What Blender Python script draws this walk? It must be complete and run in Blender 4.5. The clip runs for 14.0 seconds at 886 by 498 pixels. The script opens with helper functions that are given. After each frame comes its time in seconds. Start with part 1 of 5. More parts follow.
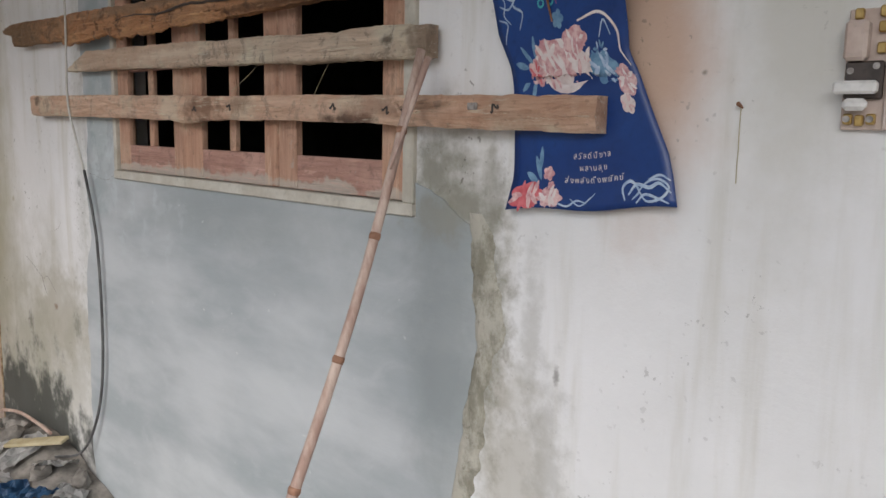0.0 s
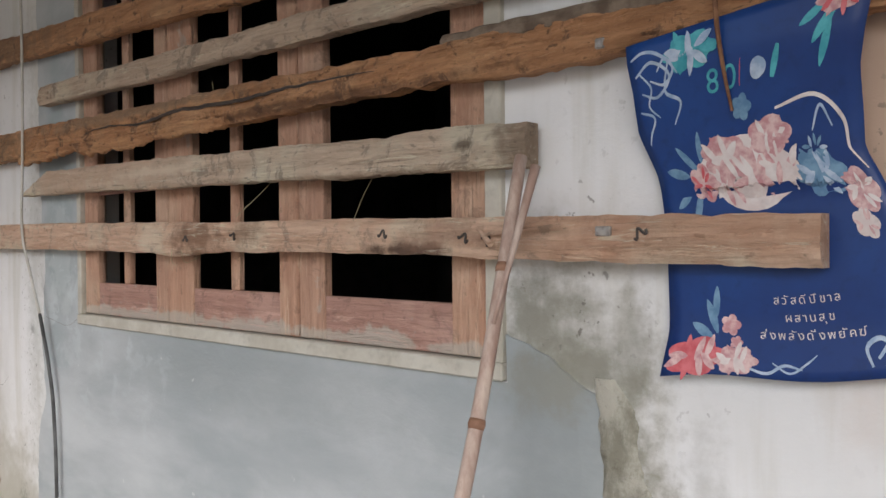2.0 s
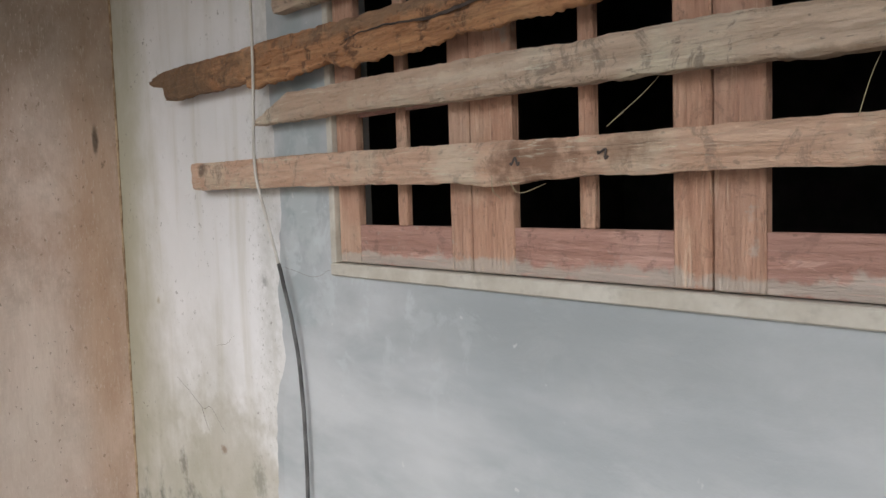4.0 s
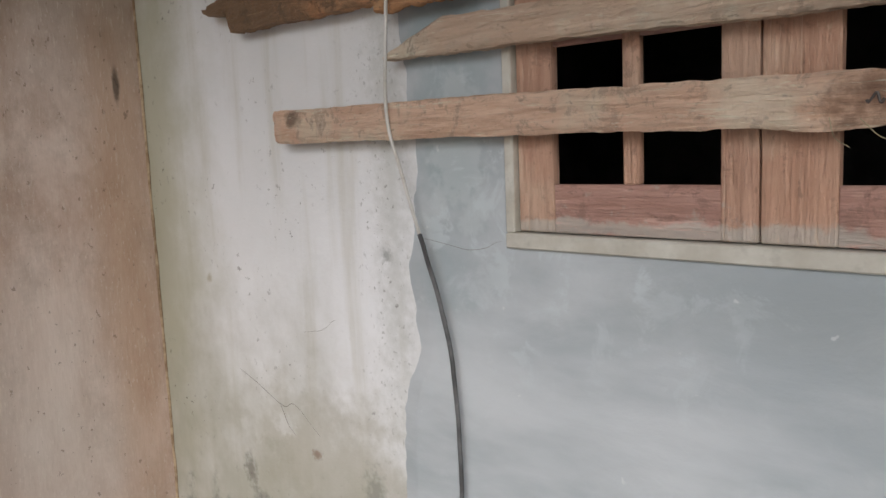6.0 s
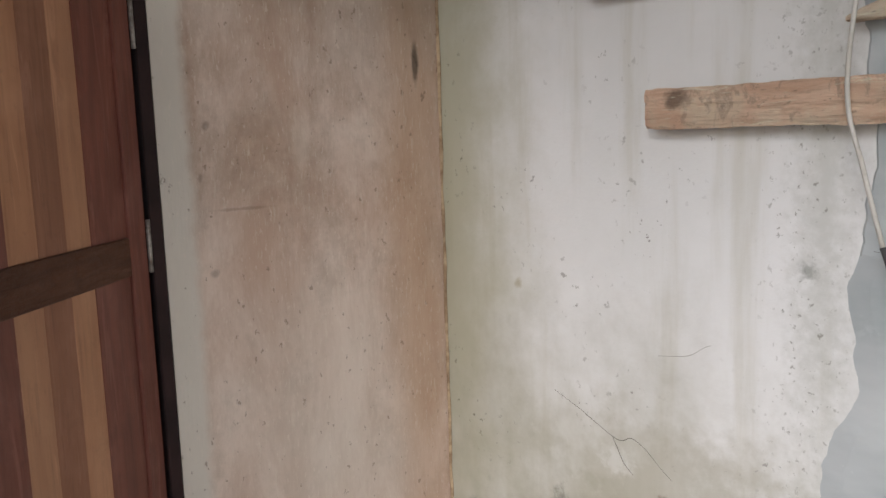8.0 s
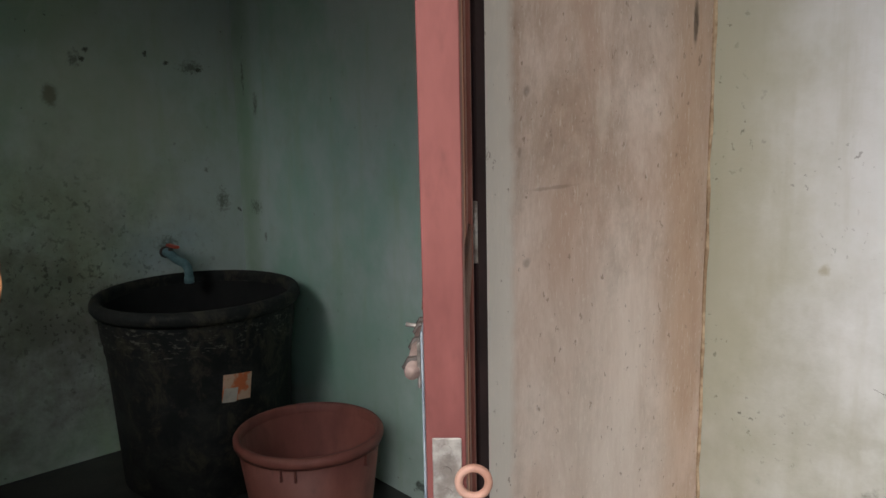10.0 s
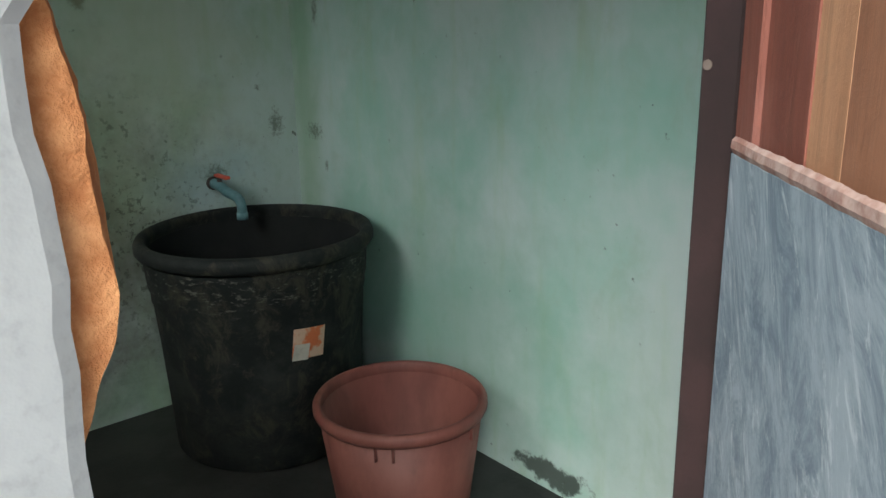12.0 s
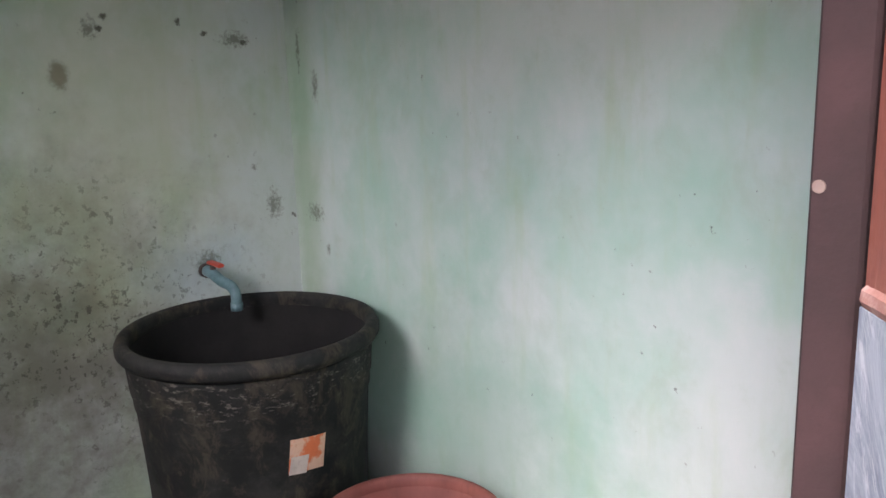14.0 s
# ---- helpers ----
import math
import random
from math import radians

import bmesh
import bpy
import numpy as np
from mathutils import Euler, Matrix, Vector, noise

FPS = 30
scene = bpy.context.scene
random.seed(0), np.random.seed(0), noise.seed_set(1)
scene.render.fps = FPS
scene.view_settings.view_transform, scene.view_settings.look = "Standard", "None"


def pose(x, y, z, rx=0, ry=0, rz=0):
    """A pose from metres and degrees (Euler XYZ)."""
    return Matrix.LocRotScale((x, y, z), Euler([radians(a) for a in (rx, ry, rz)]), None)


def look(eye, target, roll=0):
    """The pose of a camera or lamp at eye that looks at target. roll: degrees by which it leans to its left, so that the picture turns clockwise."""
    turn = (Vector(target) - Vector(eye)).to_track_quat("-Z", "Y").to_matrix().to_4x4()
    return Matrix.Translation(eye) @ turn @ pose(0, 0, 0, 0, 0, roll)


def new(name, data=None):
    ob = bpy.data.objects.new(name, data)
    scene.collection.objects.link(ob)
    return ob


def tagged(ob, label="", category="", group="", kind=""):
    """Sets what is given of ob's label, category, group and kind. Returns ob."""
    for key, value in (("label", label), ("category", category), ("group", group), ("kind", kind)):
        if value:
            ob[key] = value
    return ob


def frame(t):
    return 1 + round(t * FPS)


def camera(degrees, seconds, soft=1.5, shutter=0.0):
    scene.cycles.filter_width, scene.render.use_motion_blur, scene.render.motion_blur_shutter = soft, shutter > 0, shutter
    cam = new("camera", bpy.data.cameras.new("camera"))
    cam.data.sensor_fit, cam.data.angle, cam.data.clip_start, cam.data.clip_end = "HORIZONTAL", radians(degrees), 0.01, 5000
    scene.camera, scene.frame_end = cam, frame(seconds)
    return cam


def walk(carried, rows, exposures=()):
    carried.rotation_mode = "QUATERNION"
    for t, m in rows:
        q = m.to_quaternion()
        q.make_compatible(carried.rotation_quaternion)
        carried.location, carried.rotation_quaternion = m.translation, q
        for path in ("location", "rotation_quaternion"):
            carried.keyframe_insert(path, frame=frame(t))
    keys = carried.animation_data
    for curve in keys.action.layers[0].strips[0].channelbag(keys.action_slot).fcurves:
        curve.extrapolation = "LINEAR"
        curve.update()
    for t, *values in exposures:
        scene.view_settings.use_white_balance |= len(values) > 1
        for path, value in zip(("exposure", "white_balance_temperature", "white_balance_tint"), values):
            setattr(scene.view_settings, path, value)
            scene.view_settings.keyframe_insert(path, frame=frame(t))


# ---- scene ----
cam = camera(58.2, 14.0)
PATH = [
    (0, (2.943, -1.304, 1.553), (1.573, 0.123, 1.258), 1.2),
    (0.5, (2.892, -1.272, 1.554), (1.719, 0.336, 1.36), 0.6),
    (1, (2.758, -1.167, 1.573), (1.561, 0.433, 1.478), -0.3),
    (1.5, (2.627, -1.102, 1.581), (1.348, 0.434, 1.557), -0.2),
    (2, (2.416, -1.099, 1.591), (1.101, 0.408, 1.571), -0.5),
    (2.5, (2.244, -1.116, 1.579), (0.855, 0.323, 1.542), -0.6),
    (3, (2.038, -1.112, 1.561), (0.589, 0.265, 1.496), -1.4),
    (3.5, (1.861, -1.077, 1.569), (0.385, 0.269, 1.476), -1.9),
    (4, (1.681, -1.129, 1.55), (0.19, 0.196, 1.408), -1.7),
    (6.5, (0.875, -1.35, 1.566), (-0.448, 0.124, 1.295), -2.4),
    (7, (0.772, -1.427, 1.561), (-0.616, -0.011, 1.301), -2.0),
    (7.5, (0.55, -1.41, 1.543), (-0.986, -0.159, 1.27), -1.6),
    (7.7, (0.471, -1.396, 1.556), (-1.097, -0.184, 1.284), -1.8),
    (9.8, (-0.259, -1.915, 1.599), (-1.748, -0.619, 1.277), -1.1),
    (10, (-0.352, -1.899, 1.595), (-1.834, -0.603, 1.241), -1.2),
    (10.5, (-0.508, -1.877, 1.572), (-1.919, -0.531, 1.124), 0.1),
    (11, (-0.685, -1.887, 1.562), (-2.029, -0.491, 1.067), 1.7),
    (11.5, (-0.841, -1.893, 1.558), (-2.189, -0.51, 1.038), 1.9),
    (12, (-0.952, -1.831, 1.554), (-2.414, -0.58, 1.01), -1.1),
    (12.5, (-1.066, -1.693, 1.572), (-2.607, -0.532, 1.049), -3.6),
    (13, (-1.117, -1.633, 1.606), (-2.664, -0.464, 1.117), -3.8),
    (13.5, (-1.151, -1.633, 1.615), (-2.689, -0.442, 1.153), -3.3),
    (14, (-1.18, -1.657, 1.606), (-2.677, -0.394, 1.202), -1.8),
]
EXPOSURES = [(0, -0.05, 6400, 9), (1.5, 0.08, 6450, 9), (3.0, 0.3, 6500, 10), (4.2, 0.18, 6450, 9), (6.5, 0.1, 6400, 9), (7.7, 0.18, 6450, 9), (9.8, 0.28, 6350, 7), (10.5, 0.25, 6150, 0),
             (11.0, 0.45, 5850, -12), (11.5, 1.05, 5900, -11), (12.0, 1.3, 6100, -3), (12.5, 1.75, 6250, 7), (13.0, 2.2, 6350, 19), (14.0, 2.33, 6450, 25)]
walk(cam, [(t, look(e, g, r)) for t, e, g, r in PATH], EXPOSURES)

# ---------------------------------------------------------------- light
world = bpy.data.worlds.new("overcast_sky")
scene.world = world
world.use_nodes = True
wn = world.node_tree
sky = wn.nodes.new("ShaderNodeTexSky")
sky.sky_type = "NISHITA"
sky.sun_disc = False
sky.sun_elevation = radians(48)
sky.sun_rotation = radians(150)
sky.air_density = 1.0
sky.dust_density = 4.0
wn.links.new(sky.outputs[0], wn.nodes["Background"].inputs[0])
wn.nodes["Background"].inputs[1].default_value = 0.15

sun = new("sun", bpy.data.lights.new("sun", "SUN"))
sun.data.energy = 1.5
sun.data.angle = radians(40)
sun.data.color = (1.0, 0.98, 0.99)
sun.matrix_world = look((3.5, -6.0, 5.0), (0, 0, 1.0))


# ---------------------------------------------------------------- materials
class Graph:
    """Small helper round a node material."""

    def __init__(self, name, rough=0.8, metal=0.0):
        self.m = bpy.data.materials.new(name)
        self.m.use_nodes = True
        self.t = self.m.node_tree
        self.b = self.t.nodes["Principled BSDF"]
        self.b.inputs["Roughness"].default_value = rough
        self.b.inputs["Metallic"].default_value = metal
        self.co = self.t.nodes.new("ShaderNodeTexCoord").outputs["Object"]

    def n(self, kind, **sets):
        node = self.t.nodes.new(kind)
        for key, value in sets.items():
            setattr(node, key, value)
        return node

    def put(self, socket, value):
        if isinstance(value, bpy.types.NodeSocket):
            self.t.links.new(value, socket)
        elif isinstance(value, tuple) and len(value) == 3 and socket.type == "RGBA":
            socket.default_value = (*value, 1)
        else:
            socket.default_value = value

    def math(self, op, a, b=0.0, c=0.0):
        node = self.n("ShaderNodeMath", operation=op)
        for socket, value in zip(node.inputs, (a, b, c)):
            self.put(socket, value)
        return node.outputs[0]

    def vec(self, scale=(1, 1, 1), shift=(0, 0, 0)):
        node = self.n("ShaderNodeMapping")
        self.t.links.new(self.co, node.inputs[0])
        node.inputs["Scale"].default_value = scale
        node.inputs["Location"].default_value = shift
        return node.outputs[0]

    def noise(self, size, detail=4, rough=0.55, scale=(1, 1, 1), shift=(0, 0, 0), warp=0.0):
        node = self.n("ShaderNodeTexNoise")
        self.t.links.new(self.vec(scale, shift), node.inputs["Vector"])
        node.inputs["Scale"].default_value = size
        node.inputs["Detail"].default_value = detail
        node.inputs["Roughness"].default_value = rough
        node.inputs["Distortion"].default_value = warp
        return node.outputs["Fac"]

    def step(self, value, low, high):
        node = self.n("ShaderNodeMapRange", interpolation_type="SMOOTHSTEP")
        self.put(node.inputs[0], value)
        node.inputs[1].default_value, node.inputs[2].default_value = low, high
        return node.outputs[0]

    def mix(self, fac, a, b):
        node = self.n("ShaderNodeMix", data_type="RGBA")
        self.put(node.inputs[0], fac)
        self.put(node.inputs[6], a)
        self.put(node.inputs[7], b)
        return node.outputs[2]

    def patch(self, centre, radii, ragged=0.5, soft=0.6, size=5.0):
        """An uneven stain round a place on the surface, 1 within and 0 outside; a radius of 0 leaves that axis out."""
        parts = self.n("ShaderNodeSeparateXYZ")
        self.t.links.new(self.co, parts.inputs[0])
        total = None
        for k in range(3):
            if radii[k]:
                d = self.math("DIVIDE", self.math("SUBTRACT", parts.outputs[k], centre[k]), radii[k])
                d = self.math("MULTIPLY", d, d)
                total = d if total is None else self.math("ADD", total, d)
        total = self.math("SQRT", total)
        n = self.noise(size, 5, 0.65, shift=(centre[0] * 3.1, centre[1] * 2.3, centre[2] * 1.7))
        total = self.math("ADD", total, self.math("MULTIPLY", self.math("SUBTRACT", n, 0.5), ragged * 3))
        return self.math("SUBTRACT", 1.0, self.step(total, 1.0 - soft, 1.0 + soft * 0.5))

    def bump(self, height, strength=0.3, depth=0.01):
        node = self.n("ShaderNodeBump")
        node.inputs["Strength"].default_value = strength
        node.inputs["Distance"].default_value = depth
        self.put(node.inputs["Height"], height)
        self.t.links.new(node.outputs[0], self.b.inputs["Normal"])

    def done(self, colour):
        self.put(self.b.inputs["Base Color"], colour)
        return self.m


def mottled(name, a, b, size=6.0, rough=0.8, metal=0.0, bump=0.2, fine=60.0, scale=(1, 1, 1), low=0.35, high=0.65):
    g = Graph(name, rough, metal)
    big = g.step(g.noise(size, 5, 0.6, scale), low, high)
    small = g.noise(fine, 3, 0.6, scale)
    colour = g.mix(big, a, b)
    colour = g.mix(g.math("MULTIPLY", g.step(small, 0.5, 0.8), 0.35), colour, tuple(c * 0.55 for c in a))
    g.bump(small, bump, 0.004)
    return g.done(colour)


def wood(name, light, dark, along="x", rough=0.75, dirt=0.4, size=1.0, shine=0.3, worn=0.45, smear=False, stains=(), relief=0.75):
    """Sawn wood with grain along one axis, dark knots and dirt."""
    g = Graph(name, rough)
    stretch = {"x": (1.2, 14, 14), "z": (14, 14, 1.2), "y": (14, 1.2, 14)}[along]
    stretch = tuple(s * size for s in stretch)
    grain = g.noise(3.0, 6, 0.65, stretch, warp=0.9)
    lines = g.noise(11.0, 3, 0.6, stretch)
    blot = g.noise(13.0, 7, 0.75, warp=0.5)
    pale = g.noise(5.0, 4, 0.6, shift=(4, 2, 9))
    pits = g.noise(70.0, 3, 0.6, (0.5, 1, 1) if along == "x" else (1, 1, 0.5))
    rand = g.n("ShaderNodeObjectInfo").outputs["Random"]
    colour = g.mix(g.step(grain, 0.3, 0.72), dark, light)
    colour = g.mix(g.math("MULTIPLY", g.step(pale, 0.48, 0.68), worn), colour, tuple(min(0.8, c * 1.25 + 0.07) for c in light))
    colour = g.mix(g.math("MULTIPLY", g.step(lines, 0.52, 0.75), 0.35), colour, tuple(c * 0.5 for c in dark))
    colour = g.mix(g.math("MULTIPLY", g.step(blot, 0.54, 0.62), min(1, dirt * 1.2)), colour, tuple(c * 0.45 + 0.02 for c in dark))
    colour = g.mix(g.math("MULTIPLY", g.step(pits, 0.62, 0.70), dirt), colour, tuple(c * 0.25 for c in dark))
    colour = g.mix(g.math("MULTIPLY", rand, 0.1), colour, tuple(0.6 * sum(light) / 3 for _ in range(3)))
    for x, z, rx, rz, tone, amount in stains:
        colour = g.mix(g.math("MULTIPLY", g.patch((x, 0, z), (rx, 0, rz), 0.9, 0.7, 24), amount), colour, tone)
    if smear:
        # pale paint smeared along the lower edges
        low = g.patch((0, 0, 1.395), (0, 0, 0.016), 2.4, 0.6, 7)
        colour = g.mix(g.math("MULTIPLY", low, 0.7), colour, (0.62, 0.59, 0.52))
        chips = g.step(g.noise(6.0, 5, 0.7, shift=(3, 3, 7)), 0.62, 0.68)
        colour = g.mix(g.math("MULTIPLY", chips, 0.55), colour, (0.58, 0.52, 0.45))
    flake = g.noise(19.0, 6, 0.7, tuple(0.25 * q for q in stretch), shift=(8, 3, 5), warp=1.2)
    colour = g.mix(g.math("MULTIPLY", g.step(flake, 0.57, 0.66), worn), colour, tuple(min(0.85, c * 1.35 + 0.08) for c in light))
    colour = g.mix(g.math("MULTIPLY", g.step(flake, 0.40, 0.30), dirt * 0.6), colour, tuple(c * 0.5 for c in dark))
    g.bump(g.math("ADD", g.math("ADD", grain, lines), g.math("MULTIPLY", g.math("ADD", blot, flake), -1.6)), relief, 0.010)
    g.b.inputs["Specular IOR Level"].default_value = shine
    return g.done(colour)


def plaster_white():
    g = Graph("whitewashed_plaster", 0.88)
    cloud = g.noise(1.6, 6, 0.6)
    streak = g.noise(2.2, 5, 0.6, (5, 5, 0.5))
    speck = g.noise(45, 4, 0.7)
    colour = g.mix(g.step(cloud, 0.35, 0.7), (0.76, 0.765, 0.76), (0.85, 0.855, 0.86))
    colour = g.mix(g.math("MULTIPLY", g.step(streak, 0.48, 0.75), 0.45), colour, (0.54, 0.52, 0.43))
    # green damp beside the corner, and rising damp along the foot
    colour = g.mix(g.math("MULTIPLY", g.patch((-1.47, 0, 1.4), (0.34, 0, 1.4), 0.4, 0.8, 4), 0.8), colour, (0.40, 0.39, 0.26))
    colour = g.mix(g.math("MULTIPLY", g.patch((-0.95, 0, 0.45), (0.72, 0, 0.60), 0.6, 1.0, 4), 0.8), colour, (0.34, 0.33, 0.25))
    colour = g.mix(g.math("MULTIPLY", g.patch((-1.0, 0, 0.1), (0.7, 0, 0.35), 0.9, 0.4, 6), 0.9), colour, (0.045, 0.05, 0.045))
    colour = g.mix(g.math("MULTIPLY", g.patch((-0.85, 0, 0.80), (0.16, 0, 0.09), 1.0, 0.4, 14), 0.6), colour, (0.62, 0.62, 0.58))
    # grimy edge beside the cement coat
    colour = g.mix(g.math("MULTIPLY", g.patch((-0.34, 0, 1.5), (0.06, 0, 0.8), 1.0, 1.2, 34), 0.4), colour, (0.36, 0.37, 0.31))
    colour = g.mix(g.math("MULTIPLY", g.patch((1.84, 0, 1.12), (0.060, 0, 0.32), 1.0, 1.0, 20), 0.9), colour, (0.25, 0.24, 0.18))
    colour = g.mix(g.math("MULTIPLY", g.patch((1.72, 0, 1.45), (0.10, 0, 0.15), 1.0, 1.3, 18), 0.6), colour, (0.33, 0.32, 0.26))
    colour = g.mix(g.math("MULTIPLY", g.patch((1.92, 0, 0.78), (0.10, 0, 0.28), 0.9, 0.6, 7), 0.55), colour, (0.42, 0.40, 0.33))
    for x, z, rx, rz, amount in ((1.68, 1.45, 0.10, 0.12, 0.85), (1.76, 1.39, 0.12, 0.05, 0.85), (1.84, 1.44, 0.03, 0.08, 0.5), (1.95, 1.12, 0.03, 0.2, 0.35), (2.0, 0.86, 0.05, 0.2, 0.4)):
        colour = g.mix(g.math("MULTIPLY", g.patch((x, 0, z), (rx, 0, rz), 1.1, 0.9, 16), amount), colour, (0.27, 0.265, 0.215))
    # pocked, dirty strip along the cement's other border
    pock = g.math("MULTIPLY", g.step(g.noise(60, 4, 0.65, shift=(2, 1, 4)), 0.60, 0.66), g.patch((-0.37, 0, 1.35), (0.10, 0, 0.75), 0.8, 0.9, 9))
    colour = g.mix(g.math("MULTIPLY", pock, 0.6), colour, (0.16, 0.155, 0.125))
    colour = g.mix(g.math("MULTIPLY", g.patch((-0.62, 0, 0.72), (0.38, 0, 0.22), 0.9, 0.7, 7), 0.6), colour, (0.37, 0.35, 0.27))
    # soft orange-brown patch beside the poster
    colour = g.mix(g.math("MULTIPLY", g.patch((2.19, 0, 1.72), (0.14, 0, 0.34), 0.35, 0.8, 4), 0.85), colour, (0.56, 0.36, 0.24))
    colour = g.mix(g.math("MULTIPLY", g.patch((2.46, 0, 1.80), (0.12, 0, 0.45), 0.6, 0.8, 5), 0.45), colour, (0.48, 0.46, 0.36))
    # flaked spots with a shape of their own
    for x, z, rx, rz, c in ((-0.367, 1.311, 0.020, 0.016, (0.28, 0.29, 0.27)), (-0.68, 0.745, 0.020, 0.016, (0.22, 0.13, 0.08)), (-1.147, 1.19, 0.012, 0.016, (0.42, 0.38, 0.26)),
                            (-0.82, 0.80, 0.05, 0.035, (0.66, 0.66, 0.63)), (-1.0, 0.62, 0.03, 0.05, (0.16, 0.15, 0.12)), (-0.45, 0.70, 0.04, 0.06, (0.24, 0.24, 0.2)), (2.02, 1.06, 0.008, 0.02, (0.2, 0.19, 0.17)),
                            (2.62, 1.54, 0.03, 0.006, (0.25, 0.23, 0.2)), (2.30, 1.66, 0.005, 0.005, (0.2, 0.16, 0.12))):
        colour = g.mix(g.math("MULTIPLY", g.patch((x, 0, z), (rx, 0, rz), 1.0, 0.8, 45), 0.7), colour, c)
    # specks and chips
    grime = g.step(g.noise(3.0, 4, 0.6, shift=(7, 0, 2)), 0.45, 0.7)
    dots = g.step(g.noise(42, 3, 0.6, shift=(3, 1, 5)), 0.62, 0.67)
    colour = g.mix(g.math("MULTIPLY", g.math("MULTIPLY", dots, grime), 0.75), colour, (0.12, 0.11, 0.09))
    g.bump(g.math("ADD", g.math("MULTIPLY", cloud, 2.0), g.math("MULTIPLY", speck, 0.4)), 0.3, 0.012)
    return g.done(colour)


def cement_coat():
    g = Graph("grey_cement_coat", 0.82)
    cloud = g.noise(1.3, 5, 0.55, (0.8, 1, 2.6))
    wash = g.noise(4.0, 6, 0.65, (1.0, 1, 1.8), warp=0.8)
    speck = g.noise(70, 3, 0.6)
    colour = g.mix(g.step(cloud, 0.35, 0.66), (0.37, 0.41, 0.425), (0.56, 0.59, 0.605))
    colour = g.mix(g.math("MULTIPLY", g.step(wash, 0.5, 0.75), 0.35), colour, (0.60, 0.63, 0.64))
    colour = g.mix(g.math("MULTIPLY", g.patch((1.70, 0, 1.05), (0.14, 0, 0.42), 0.6, 0.7, 5), 0.6), colour, (0.25, 0.28, 0.28))
    colour = g.mix(g.math("MULTIPLY", g.patch((1.70, 0, 1.36), (0.12, 0, 0.06), 1.0, 0.8, 16), 0.75), colour, (0.29, 0.29, 0.245))
    # shadow band under the sill, painted into the cement colour
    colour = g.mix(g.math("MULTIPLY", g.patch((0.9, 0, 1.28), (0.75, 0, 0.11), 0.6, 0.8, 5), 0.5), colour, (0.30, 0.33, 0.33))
    colour = g.mix(g.math("MULTIPLY", g.patch((-0.15, 0, 1.75), (0.12, 0, 0.5), 0.7, 0.7, 7), 0.55), colour, (0.27, 0.345, 0.36))
    colour = g.mix(g.math("MULTIPLY", g.patch((-0.12, 0, 1.55), (0.09, 0, 0.16), 1.0, 0.3, 13), 0.5), colour, (0.55, 0.60, 0.60))
    bloom = g.math("MULTIPLY", g.step(g.noise(9, 6, 0.7, shift=(5, 2, 8), warp=0.6), 0.52, 0.62), g.patch((0.1, 0, 1.5), (0.5, 0, 0.45), 0.6, 0.9, 4))
    colour = g.mix(g.math("MULTIPLY", bloom, 0.6), colour, (0.58, 0.64, 0.65))
    # lower part of the sill's painted shade
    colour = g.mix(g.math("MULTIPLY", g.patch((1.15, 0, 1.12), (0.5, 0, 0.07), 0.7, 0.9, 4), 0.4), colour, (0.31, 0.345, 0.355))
    pits = g.step(g.noise(30, 2, 0.5, shift=(1, 4, 2)), 0.73, 0.78)
    colour = g.mix(g.math("MULTIPLY", pits, 0.5), colour, (0.70, 0.72, 0.70))
    g.bump(g.math("ADD", wash, g.math("MULTIPLY", speck, 0.3)), 0.25, 0.008)
    return g.done(colour)


